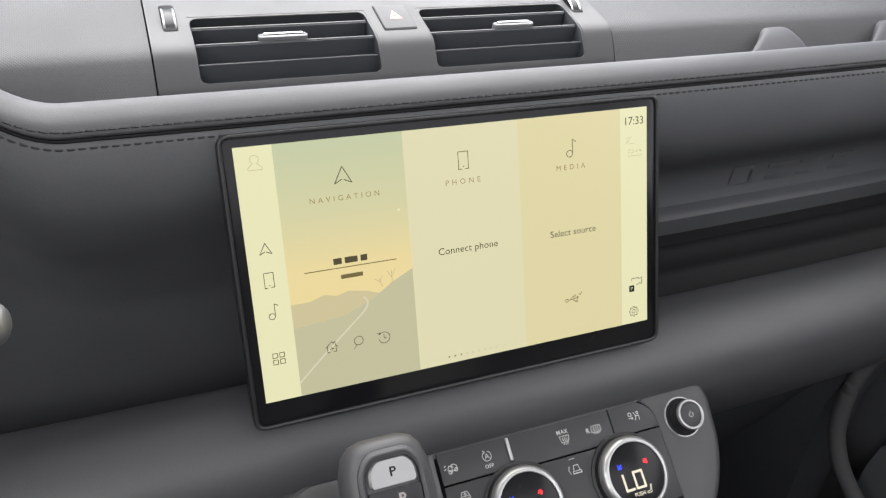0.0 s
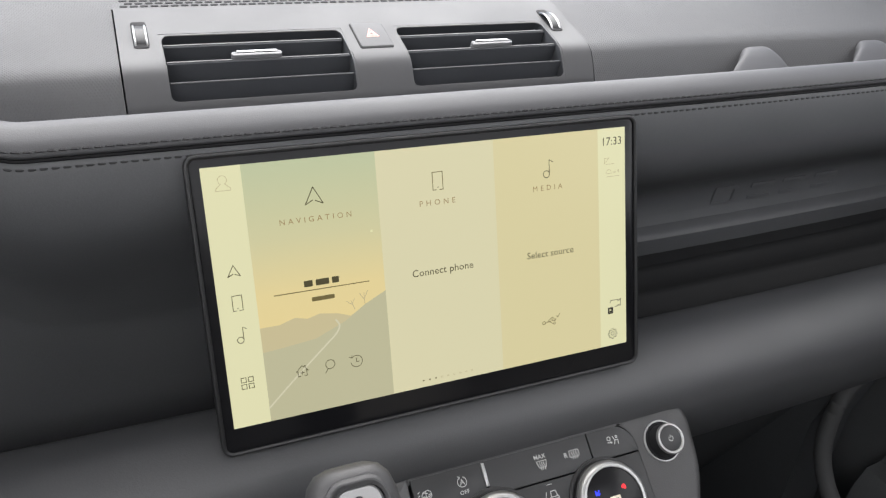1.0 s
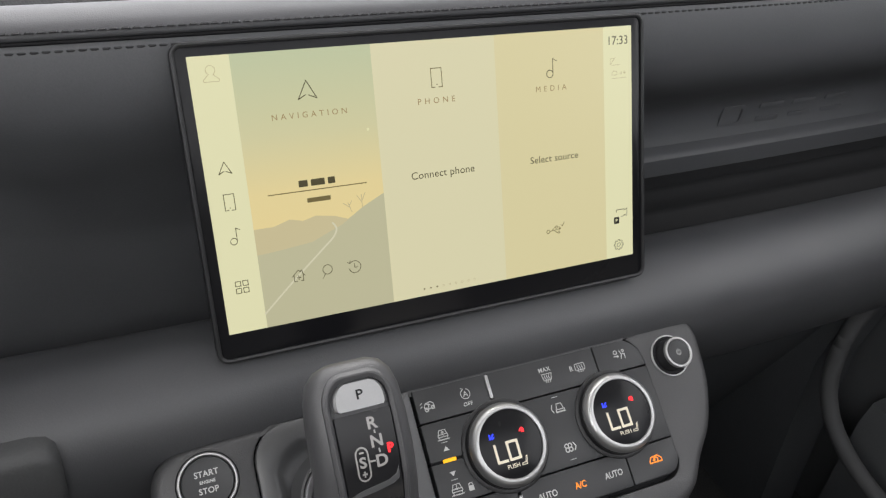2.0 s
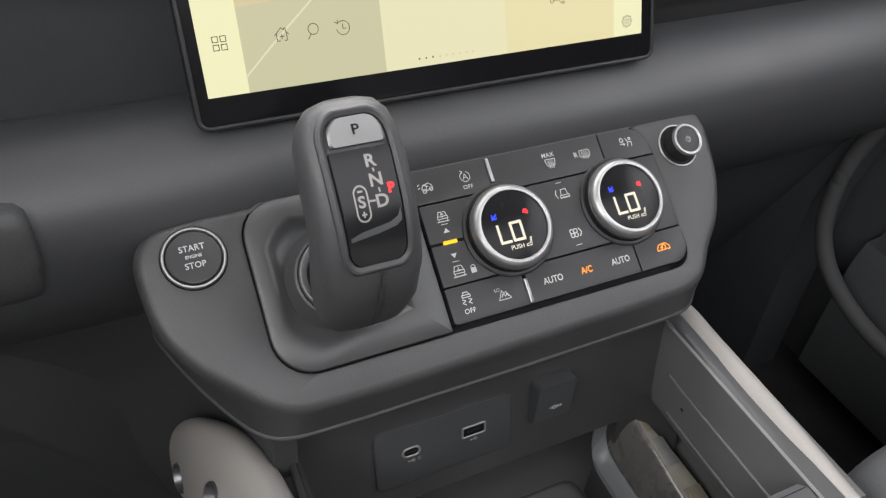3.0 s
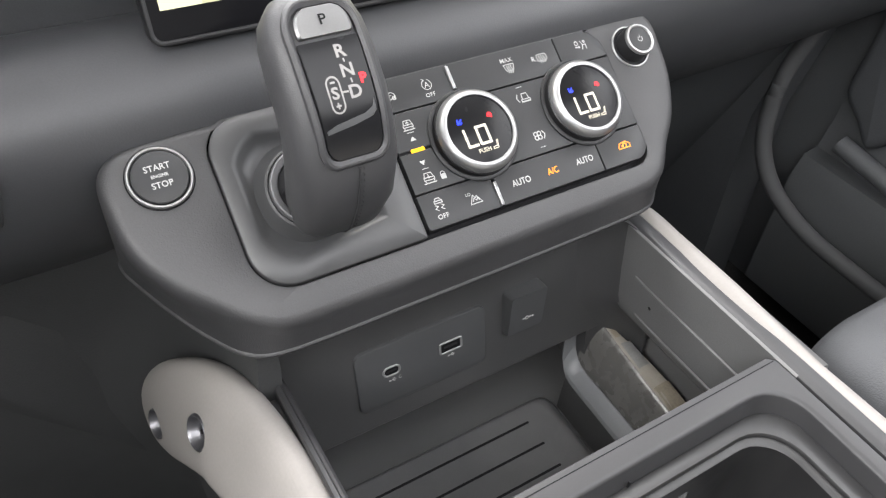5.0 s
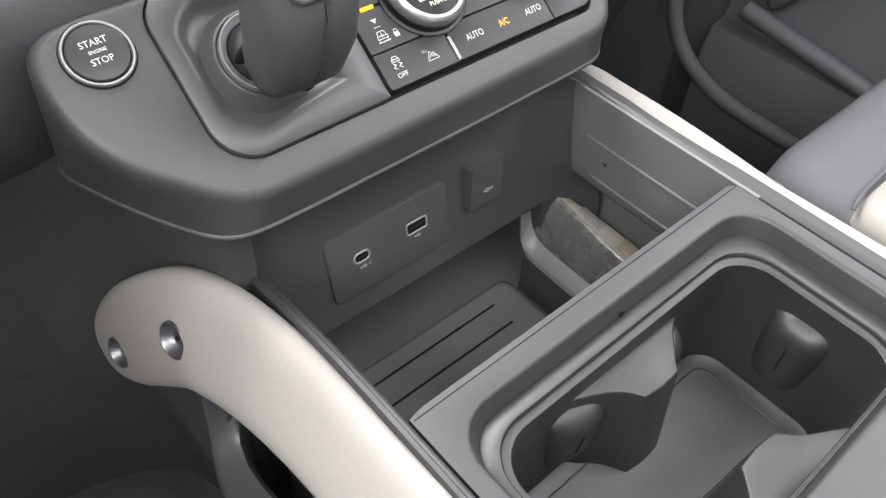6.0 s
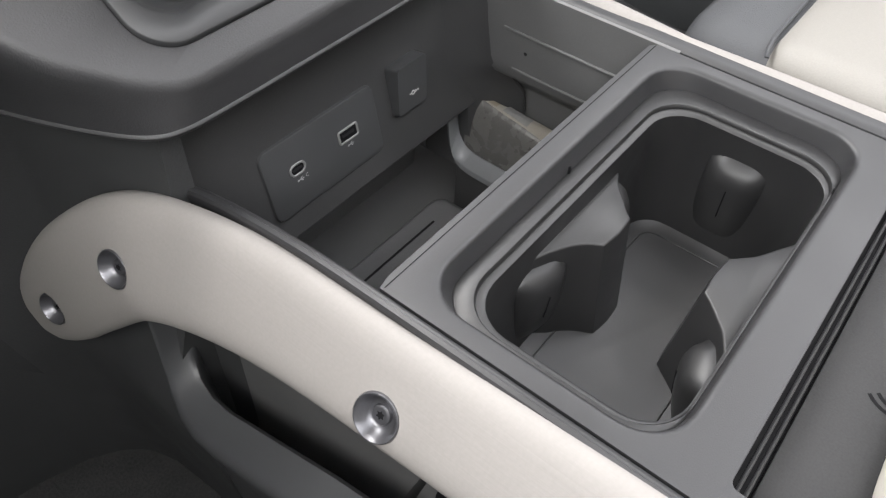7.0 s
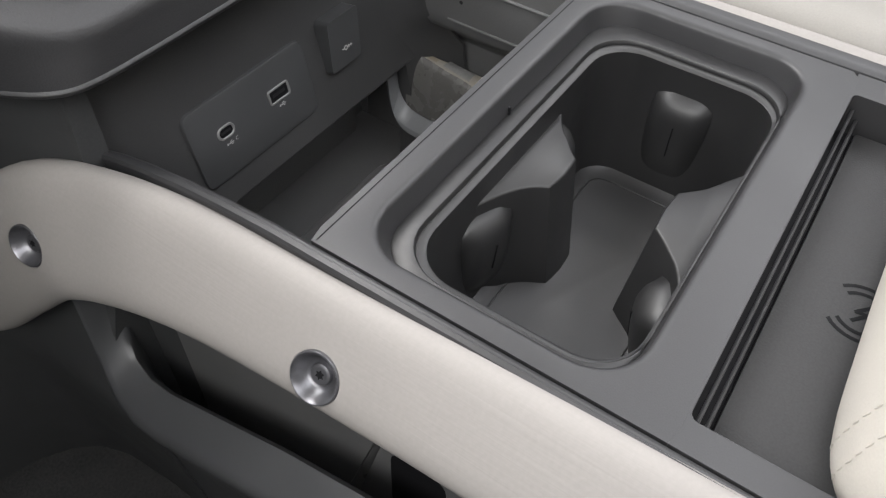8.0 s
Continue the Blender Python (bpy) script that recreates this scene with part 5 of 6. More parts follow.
    part("inset_end", loft([[(-0.1600, -0.104, z), (-0.1460, -0.150 - 0.25 * (z - 0.33), z), (-0.140, -0.104, z)] for z in (0.20, 0.38, 0.45)]), M_KNEE, co, "", 0)
    bm = bmesh.new()
    for ya, yb, yc2, yd in ((-0.130, -0.130, -0.2560, -0.3200), (-0.2572, -0.3212, -0.90, -0.90)):
        loft([[(x, ya, 0.20), (x, yb, 0.47), (x, yd, 0.47), (x, yc2, 0.24)] for x in (-0.1560, -0.1500)], bm=bm)
    part("inset_panel", bm, M_BIN, co, "dark panel set in behind the handle", 0)
    L = Matrix(((0, 0, -1, -0.1562), (-1, 0, 0, 0), (0, 1, 0, 0), (0, 0, 0, 1)))
    slot = rounded(0.308, 0.315, 0.345, 0.392, 0.014, 5)
    part("panel_slot", plate(L, slot, -0.002, 0.0004, 0.0002), M_GAP, co, "dark slot in the panel")
    # bin: front wall, deep open floor under it, linings
    wall = [[(x, y, z) for y, z in ((-0.074, 0.560), (-0.076, 0.520), (-0.0845, 0.483), (-0.1055, 0.388), (-0.1035, 0.384), (-0.02, 0.384), (-0.02, 0.560))] for x in (-0.1565, -0.05, 0.05, 0.152)]
    part("bin_front_wall", loft(wall), M_BINSHADED, co, "storage bin front wall, coloured darker for shade")
    corner = []
    for zz, yw, xl in ((0.264, -0.1045, 0.1860), (0.340, -0.1045, 0.1850), (0.384, -0.1045, 0.1765), (0.400, -0.1028, 0.1750), (0.4222, -0.0979, 0.1600), (0.4330, -0.0955, 0.1540), (0.470, -0.0873, 0.1520), (0.485, -0.0840, 0.1515), (0.512, -0.0783, 0.1515)):
        r = 0.036
        bend = [(xl - r + r * math.sin(radians(a)), yw - r + r * math.cos(radians(a)) + 0.0005, zz) for a in range(0, 91, 9)]
        corner.append(bend + [(xl + 0.002, yw - r, zz), (xl + 0.002, yw + 0.012, zz), (xl - r, yw + 0.012, zz)])
    part("bin_corner", loft(corner), M_BINSHADED, co, "rounded storage bin corner, coloured darker for shade", 50)
    part("bin_back_wall", loft([[(x, y, z) for y, z in ((-0.012, 0.20), (-0.012, 0.40), (0.01, 0.40), (0.01, 0.20))] for x in (-0.152, 0.186)]), M_BIN, co, "dark wall far under the ports", 30)
    part("bin_floor", loft([[(-0.150, 0.0, z), (0.186, 0.0, z), (0.186, -0.272, z), (-0.150, -0.272, z)] for z in (0.240, 0.262)]), M_BIN, co, "", 0)
    mat = part("bin_mat", loft([[(x, y, z) for x, y in rounded(-0.138 + d, -0.268 + d, 0.134 - 2.5 * d, -0.083 - d, 0.012, 5)] for z, d in ((0.2620, 0.0), (0.2690, 0.0010), (0.2740, 0.0040), (0.2750, 0.0065))]), M_MAT, co, "dark rubber mat with grooves", 50)
    for y in (-0.106, -0.132, -0.158, -0.184):
        part("groove", plate(LEVEL, rounded(-0.110, y - 0.0012, 0.095, y + 0.0012, 0.0011, 2), 0.2740, 0.2754, 0.0002), M_SHELF, mat, "", 0)
    lining = [[(x, y, z - (dip if z > 0.46 else 0)) for x, z in ((-0.152, 0.502), (-0.1425, 0.502), (-0.1410, 0.492), (-0.1400, 0.204), (-0.152, 0.204))] for y, dip in ((-0.06, 0.048), (-0.085, 0.036), (-0.100, 0.028), (-0.120, 0.020), (-0.145, 0.013), (-0.175, 0.007), (-0.205, 0.003), (-0.235, 0.0), (-0.270, 0.0))]
    part("bin_left_lining", loft(lining), M_BIN, co, "", 20)
    lining = [[(x, y, z) for x, z in ((0.190, 0.500), (0.1520, 0.5118), (0.1503, 0.5108), (0.1500, 0.490), (0.1502, 0.470), (0.1512, 0.440), (0.1525, 0.430), (0.1560, 0.424), (0.1700, 0.414), (0.1860, 0.396), (0.1870, 0.300), (0.187, 0.240), (0.1955, 0.240), (0.1955, 0.490))] for y in (-0.02, -0.10, -0.272)]
    part("bin_right_lining", loft(lining), M_BIN, co, "side lining with two raised ribs", 50)
    for x, z, ya in ((0.1492, 0.4728, -0.140), (0.1508, 0.4372, -0.150)):
        part("rib", tube([(x + 0.0012, ya + 0.012, z), (x + 0.0004, ya, z), (x, ya - 0.02, z), (x, -0.262, z)], 0.0013, 8), M_BIN, co, "thin raised rib")
    part("screw", turned(Matrix(((0, 0, -1, 0.1510), (-1, 0, 0, -0.150), (0, 1, 0, 0.4560), (0, 0, 0, 1))), 0, 0, [(0.0016, -0.001), (0.0016, 0.0006), (0.0010, 0.0010)], 12), M_HOUSING, co)
    # USB plate, sockets and capped outlet
    U = axes_at((0.001, -0.0945, 0.4360), (0, 0.22, 1))
    up = part("port_plate", plate(U, mm(rounded(-84, -29, 29, 29, 7, 5)), -0.004, 0.0032, 0.0016), M_OUTLET, co, "dark raised plate with two charging ports")
    for u, w, h, r in ((-55.6, 7.2, 4.3, 4.2), (-3.8, 10.0, 5.2, 1.8)):
        o, i = rounded(u - w - 0.5, 2.7 - h, u + w + 0.5, 3.7 + h, r + 0.5, 5), rounded(u - w + 1.3, 3.2 - h + 1.1, u + w - 1.3, 3.2 + h - 1.1, max(r - 1.0, 0.6), 5)
        pt = part("port", ringplate(U, mm(o), mm(i), 0.002, 0.0042, 0.0004), M_PORT, up, "charging port with a light rim")
        part("port_well", plate(U, mm(i), 0.001, 0.00335, 0), M_GAP, pt, "", 0)
        part("port_tongue", plate(U, mm(rounded(u - w * 0.6, 2.8 - h * 0.12, u + w * 0.6, 2.8 + h * 0.32, 0.3, 2)), 0.001, 0.0036, 0.0001), M_HOUSING, pt, "", 0)
        fork = [[(-2.6, 0), (2.4, 0)], [(-1.0, 0), (0.4, 1.3), (1.4, 1.3)], [(-0.2, 0), (0.8, -1.2), (1.6, -1.2)], arc(-2.8, 0, 0.5, 0, 360, 8)]
        part("port_symbol", strokes(U, [mm(q) for q in moved(fork, u + 0.6, -6.0)], 0.0007, 0.0034), M_MARKDIM, up, "", 0)
    lettering("port_letter", "C", 0.0028, U, -0.0492, -0.0056, 0.0034, M_MARKDIM, up)
    cap_o = rounded(47, -12.0, 83, 32.0, 4, 4)
    oc = part("outlet_cap", loft([on(U, mm(cap_o), -0.002), on(U, mm(cap_o), 0.0015), [U @ Vector((x * MM, y * MM, 0.0062 + 0.0073 * (y + 10.5) / 42)) for x, y in rounded(48, -10.5, 82, 31.5, 3, 4)]]), M_OUTLET, co, "hinged dark cap over a power outlet", 30)
    plug = [[(-4.6, 0), (-2.0, 0)], arc(0, 0, 1.8, 0, 360, 10), [(2.6, 0), (5.0, 0)], [(3.8, -1.1), (3.8, 1.1)], [(6.0, 0), (7.6, 0)], [(6.8, -0.9), (6.8, 0.9)]]
    part("outlet_symbol", strokes(U, [mm(q) for q in moved(plug, 64.5, 4.5, 0.85)], 0.0009, 0.0096), M_MARK, oc, "", 0)
    # pocket strap: up at its nose, then back along the bin
    strap = catmull([(-0.0860, 0.374), (-0.0890, 0.352), (-0.0930, 0.338), (-0.1020, 0.3275), (-0.1180, 0.3245), (-0.1400, 0.3240), (-0.2000, 0.322), (-0.2700, 0.320)], 5, False)
    rings = [[(0.1335, y, z - 0.004), (0.1340, y, z - 0.0025), (0.1452, y, z + 0.0065), (0.1468, y - 0.001, z + 0.006), (0.1468, y - 0.003, z - 0.006), (0.1330, y - 0.003, z - 0.009)] for y, z in strap]
    part("bin_divider", loft(rings), M_STRAP, co, "grey pocket strap with a rounded nose", 50)
    part("pocket_wall", loft([[(x, y, z) for y, z in ((-0.098, 0.262), (-0.098, 0.318), (-0.110, 0.314), (-0.270, 0.306), (-0.270, 0.262))] for x in (0.1380, 0.1440)]), M_BINSHADED, co, "pocket wall in the shaded bin plastic", 30)
    # top panel: rim in front of the cups, round them and back to the tray
    n = 144
    def polar(pts, cxx, cyy):
        """Resamples an outline at even angles about a centre."""
        out = []
        m = len(pts)
        for k in range(n):
            a = 2 * math.pi * k / n
            best = None
            dx, dy = math.cos(a), math.sin(a)
            for i in range(m):
                (x1, y1), (x2, y2) = pts[i], pts[(i + 1) % m]
                den = dx * (y2 - y1) - dy * (x2 - x1)
                if abs(den) < 1e-12:
                    continue
                s = ((x1 - cxx) * (y2 - y1) - (y1 - cyy) * (x2 - x1)) / den
                q = ((x1 - cxx) * dy - (y1 - cyy) * dx) / den
                if s > 0 and -1e-6 <= q <= 1 + 1e-6 and (best is None or s < best):
                    best = s
            out.append((cxx + best * dx, cyy + best * dy))
        return out
    cx, cy = 0.0, -0.338
    # even spacing along the long opening: stretch the angle by the aspect
    def stretch(pts):
        sq = [((x - cx) * 0.55, y - cy) for x, y in pts]
        return [(cx + x / 0.55, cy + y) for x, y in polar(sq, 0, 0)]
    tr = stretch(rounded(-0.1400, -0.4312, 0.1480, -0.2520, 0.0006, 3))
    op = stretch(rounded(-0.1270, -0.4060, 0.1360, -0.2700, 0.026, 8))
    in1 = stretch(rounded(-0.1240, -0.4042, 0.1322, -0.2738, 0.0265, 8))
    in2 = stretch(rounded(-0.1185, -0.4030, 0.1180, -0.2840, 0.028, 8))
    in3 = stretch(rounded(-0.1145, -0.4020, 0.1120, -0.2885, 0.026, 8))
    z = RIM
    rings = [on(LEVEL, tr, z - 0.020), on(LEVEL, tr, z - 0.00005), on(LEVEL, inset(tr, 0.00005), z), on(LEVEL, inset(op, -0.0042), z), on(LEVEL, inset(op, -0.0026), z - 0.0003), on(LEVEL, inset(op, -0.0012), z - 0.0010), on(LEVEL, inset(op, -0.0003), z - 0.0022), on(LEVEL, op, z - 0.0038), on(LEVEL, in1, z - 0.0125), on(LEVEL, in1, z - 0.014)]
    part("top_panel", loft(rings, False, False), M_CONSOLE, co, "smooth dark grey panel round the cup holder", 40)
    rings = [on(LEVEL, in1, z - 0.0200), on(LEVEL, in1, z - 0.0130), on(LEVEL, inset(in1, 0.0010), z - 0.0122), on(LEVEL, inset(in2, -0.0010), z - 0.0122), on(LEVEL, in2, z - 0.0135), on(LEVEL, in2, z - 0.0150),
             on(LEVEL, inset(in3, -0.0018), z - 0.0150), on(LEVEL, in3, z - 0.0160), on(LEVEL, inset(in3, 0.0006), z - 0.060), on(LEVEL, inset(in3, 0.005), z - 0.1095), on(LEVEL, inset(in3, 0.011), z - 0.1130)]
    cup = part("cup_holder", loft(rings, False, True), M_CUP, co, "dark rubber cup holder insert for two cups", 40)
    crease = on(LEVEL, inset(in3, 0.0150), z - 0.1128)
    part("floor_edge", tube(crease + crease[:1], 0.0007, 6), M_CUP, cup, "raised edge of the cup floor", 60)
    # dividers that part the two cups: flat tops, hollowed flanks that spread towards the floor
    def ear(left, tip, right, wall, spread):
        top = mm(catmull(left, 5, False) + catmull(tip, 2, False)[1:-1] + catmull(right, 5, False))
        foot = [(x, y + spread * min(abs(y - wall) / 0.022, 1)) for x, y in top]
        close = [(top[-1][0], wall + (0.004 if spread < 0 else -0.004)), (top[0][0], wall + (0.004 if spread < 0 else -0.004))]
        top, foot = top + close, foot + close
        if sum((q[0] - p[0]) * (q[1] + p[1]) for p, q in zip(top, top[1:] + top[:1])) > 0:
            top, foot = top[::-1], foot[::-1]
        lv = z - 0.0330
        body = part("cup_divider", loft([on(LEVEL, foot, 0.397), on(LEVEL, top, lv - 0.0016), on(LEVEL, inset(top, 0.0005), lv - 0.0005), on(LEVEL, inset(top, 0.0014), lv)]), M_CUP, cup, "flat-topped divider with hollowed flanks", 40)
        return body
    ear([(-50, -288), (-38, -293), (-25, -300), (-17, -307), (-12, -314.5)], [(-12, -314.5), (3, -316.5), (18, -315.5)], [(18, -315.5), (23, -310), (30, -304), (40, -295), (54, -287)], -0.2880, -0.0095)
    ear([(66, -402), (54, -395), (40, -387), (32, -380), (27, -375)], [(27, -375), (10, -373.5), (-6, -375)], [(-6, -375), (-11, -381), (-18, -388), (-26, -395), (-40, -402)], -0.4020, 0.0075)
    # sprung pads bulging from the walls: rounded squares, fullest near the top
    for px, py, ang, w0, z0, z1, dep in ((0.1130, -0.3455, 180, 0.0215, 0.402, 0.4800, 0.0120), (-0.0430, -0.2930, -104, 0.0215, 0.402, 0.4700, 0.0100), (-0.0370, -0.3985, 108, 0.0215, 0.402, 0.4680, 0.0150), (0.0400, -0.2975, -58, 0.0150, 0.405, 0.4740, 0.0085)):
        fwd = pose(px, py, 0, 0, 0, ang)
        rings = []
        for i in range(15):
            f = i / 14
            g = 2 * f - 1
            w = w0 * (1 - abs(g) ** 8) ** 0.125 if 0 < i < 14 else w0 * 0.55
            d = dep * (0.22 + 0.78 * math.sin(math.pi * min(f * 0.58 + 0.02, 1))) * (1 - max(g, 0) ** 7) * (1 - max(-g, 0) ** 5)
            zz = z0 + (z1 - z0) * f
            ring = [fwd @ Vector((-0.006, -w, zz))]
            for k in range(13):
                a = -1 + k / 6
                ring.append(fwd @ Vector((d * (1 - abs(a) ** 3.2) - 0.0004, w * a, zz)))
            ring.append(fwd @ Vector((-0.006, w, zz)))
            rings.append(ring)
        pad = part("sprung_pad", loft(rings), M_CUP, cup, "rounded rubber pad", 80)
        if w0 > 0.02:
            part("pad_slit", tube([fwd @ Vector((dep * 0.80, 0.0005, z0 + (z1 - z0) * 0.42)), fwd @ Vector((dep * 0.985, 0.0005, z0 + (z1 - z0) * 0.74))], 0.0005, 5), M_GAP, pad)
    part("panel_seam", plate(LEVEL, rounded(-0.1385, -0.2562, 0.1465, -0.2555, 0.0003, 2), z - 0.001, z + 0.00012, 0), M_GAP, co, "", 0)
    # side strips between the panel and the handles
    for s, xa, xb in ((-1, -0.1495, -0.1412), (1, 0.1515, 0.1660)):
        prof = [(xa, 0.490), (xa, 0.5120), (xa + 0.0012, 0.5140), (xa + 0.0036, 0.5145), (xa + 0.0046, 0.5130), (xb - 0.002, 0.5130), (xb - 0.0004, 0.5120), (xb, 0.490)]
        if s > 0:
            prof = [(0.1508, 0.490), (0.1508, 0.5085), (0.1516, 0.5110), (0.1535, 0.5124), (0.1570, 0.5130), (0.1640, 0.5128), (0.1660, 0.5115), (0.1660, 0.490)]
        part("side_strip", loft([[(x + (0.006 * dip / 0.04 if s < 0 else 0), y, zz - (dip if s < 0 else 0)) for x, zz in prof] for y, dip in ((-0.070, 0.044), (-0.085, 0.035), (-0.100, 0.027), (-0.120, 0.019), (-0.145, 0.012), (-0.175, 0.006), (-0.205, 0.002), (-0.235, 0.0), (-0.45, 0.0), (-0.90, 0.0))]), M_CONSOLE, co, "dark rubber edge strip", 30)
    # charging tray behind the cups
    tray = rounded(-0.1250, -0.90, 0.1260, -0.4324, 0.0035, 3)
    tr_o = rounded(-0.1400, -0.90, 0.1480, -0.4298, 0.0004, 3)
    part("tray_surround", ringplate(LEVEL, tr_o, tray, z - 0.030, z - 0.00005, 0.00015), M_CONSOLE, co, "", 22)
    part("tray_floor", plate(LEVEL, tray, z - 0.034, z - 0.0260, 0.0), M_GAP, co, "", 0)
    for y, zz in ((-0.4362, z - 0.0100), (-0.4405, z - 0.0160)):
        part("tray_rail", tube([(-0.1245, y, zz), (0.1255, y, zz)], 0.0010, 8), M_CONSOLE, co, "thin rail along the front of the tray")
    mat = part("charging_mat", plate(LEVEL, rounded(-0.1225, -0.89, 0.1225, -0.4435, 0.003, 3), z - 0.027, z - 0.0215, 0.0008), M_PAD, co, "black rubber charging mat")
    waves = [arc(0, 0, r, a0, a1, 10) for r in (11, 15) for a0, a1 in ((40, 130), (220, 310))] + [[(3.0, 5.5), (-2.4, -0.2), (2.4, 0.2), (-3.0, -5.5)]]
    part("charging_symbol", strokes(LEVEL, [mm(q) for q in moved(waves, -12, -480, 1.15, -88)], 0.0021, z - 0.0213), M_GAP, mat, "pressed charging symbol", 0)
    # small release pins on the inner edge
    for x, y, zz in ((0.006, -0.2745, 0.501), (0.1335, -0.4085, 0.5065)):
        part("pin", loft([[(x + 0.0008 * math.cos(a), y + 0.0008 * math.sin(a), h) for a in (0, 1.05, 2.1, 3.14, 4.2, 5.24)] for h in (zz - 0.006, zz + 0.004)]), M_GAP, co)
    return co


build_console()


# ---------------------------------------------------------------- grab handles
def build_handle(s, label):
    """A handle along the console; s: -1 for the driver's side, 1 for the passenger's."""
    gh = thing("grab_handle", (s * 0.185, -0.3, 0.33), label, "grab handle", "console grab handles")
    key = [((-0.1715, -0.90, 0.4955), (-0.70, 0.0, 0.714), 0.0300, 0.0115), ((-0.1715, -0.60, 0.4955), (-0.70, 0.0, 0.714), 0.0300, 0.0115), ((-0.1735, -0.40, 0.4942), (-0.74, 0.0, 0.67), 0.0288, 0.0115), ((-0.1766, -0.285, 0.4881), (-0.817, 0.0, 0.577), 0.0297, 0.0115),
           ((-0.1785, -0.205, 0.4810), (-0.854, -0.02, 0.52), 0.0333, 0.0120), ((-0.1843, -0.140, 0.4685), (-0.874, -0.06, 0.486), 0.0373, 0.0130), ((-0.1950, -0.090, 0.4510), (-0.895, -0.10, 0.43), 0.0410, 0.0140),
           ((-0.2080, -0.040, 0.4050), (-0.93, -0.15, 0.33), 0.0420, 0.0140), ((-0.2165, 0.000, 0.3600), (-0.94, -0.17, 0.30), 0.0392, 0.0135), ((-0.2220, 0.028, 0.3270), (-0.94, -0.18, 0.28), 0.0305, 0.0120), ((-0.2235, 0.037, 0.3160), (-0.94, -0.18, 0.28), 0.0185, 0.0085)]
    if s > 0:
        # the passenger's bar is narrower towards the rear
        key[:3] = [((-0.1764, y, 0.4938), (-0.77, 0.0, 0.63), 0.0260, 0.0115) for y in (-0.90, -0.60, -0.40)]
        key[3:6] = [((-0.1759, -0.285, 0.4916), (-0.78, 0.0, 0.62), 0.0265, 0.0115), ((-0.1782, -0.205, 0.4868), (-0.80, -0.02, 0.60), 0.0282, 0.0120), ((-0.1840, -0.140, 0.4735), (-0.84, -0.06, 0.54), 0.0330, 0.0130)]
    flat = [(*f, *n, w, t) for f, n, w, t in key]
    fine = catmull(flat, 6, False)
    rings, seg = [], 32
    for i, row in enumerate(fine):
        f, nrm = Vector(row[:3]), Vector(row[3:6]).normalized()
        a, b = Vector(fine[max(i - 1, 0)][:3]), Vector(fine[min(i + 1, len(fine) - 1)][:3])
        t = (b - a).normalized()
        wd = nrm.cross(t).normalized()
        nrm = t.cross(wd).normalized()
        c = f - nrm * row[7]
        ring = []
        for k in range(seg):
            x = 2 * math.pi * k / seg
            p = c + wd * row[6] * math.copysign(abs(math.cos(x)) ** 0.55, math.cos(x)) + nrm * row[7] * math.copysign(abs(math.sin(x)) ** 0.75, math.sin(x))
            g = min(max((p.y + 0.27) / 0.16, 0), 1)
            ring.append((p.x if s < 0 else -p.x + 0.012 - 0.002 * g, p.y, p.z + (0.005 if s < 0 else 0.005 + 0.016 * g)))
        rings.append(ring)
    bar = part("bar", loft(rings), M_GRIP, gh, "pale warm grey coated bar", 60)
    places = []
    count = 4 if s < 0 else 2
    for (bx, by, bz), nrm in (((-0.2175, -0.002, 0.3590), (-0.94, -0.16, 0.30)), ((-0.1970, -0.0890, 0.4510), (-0.93, -0.12, 0.36)), ((-0.1832, -0.2895, 0.4839), (-0.84, -0.04, 0.54)), ((-0.1800, -0.52, 0.4920), (-0.72, 0.0, 0.69)))[:count]:
        nv = Vector(nrm).normalized()
        p = Vector((bx, by, bz))
        if s > 0:
            p.x, p.z, nv.x = -p.x + 0.012, p.z + 0.005, -nv.x
        q = nv.to_track_quat("Z", "Y").to_matrix().to_4x4()
        q.translation = p
        places.append(q)
    # holes are cut through the coat for the bolts
    cut = bmesh.new()
    for q in places:
        loft([on(q, circle(0, 0, 0.0131, 40), h) for h in (-0.0095, 0.02)], bm=cut)
    bmesh.ops.recalc_face_normals(cut, faces=cut.faces)
    hole_mesh = bpy.data.meshes.new("bolt_holes")
    cut.to_mesh(hole_mesh)
    cut.free()
    hole_ob = new("bolt_holes", hole_mesh)
    mod = bar.modifiers.new("holes", "BOOLEAN")
    mod.operation, mod.object, mod.solver = "DIFFERENCE", hole_ob, "EXACT"
    bpy.context.view_layer.update()
    done = bpy.data.meshes.new_from_object(bar.evaluated_get(bpy.context.evaluated_depsgraph_get()))
    bar.modifiers.clear()
    bar.data = done
    bpy.data.objects.remove(hole_ob)
    for q in places:
        bolt = part("bolt", turned(q, 0, 0, [(0.0130, -0.0090), (0.01305, 0.0004), (0.0127, 0.0011), (0.0121, 0.0012), (0.0115, 0.0006), (0.0105, -0.0012), (0.0092, -0.0036), (0.0078, -0.0054), (0.0066, -0.0060), (0.0030, -0.0061)], 44), M_GUN, gh, "recessed grey metal bolt")
        part("bolt_head", turned(q, 0, 0, [(0.0056, -0.0085), (0.0056, -0.0052), (0.0050, -0.0042), (0.0040, -0.0038), (0.0032, -0.0038)], 28), M_GUN, bolt, "domed bolt head")
        star = [(r * MM * math.cos(radians(30 * k)), r * MM * math.sin(radians(30 * k))) for k in range(12) for r in ((2.6 if k % 2 else 1.5),)]
        part("bolt_drive", patches(q, [star], -0.0036), M_GAP, bolt, "", 0)
    return gh


build_handle(-1, "pale warm grey console handle with recessed bolts")
build_handle(1, "pale warm grey console handle beside the passenger seat")


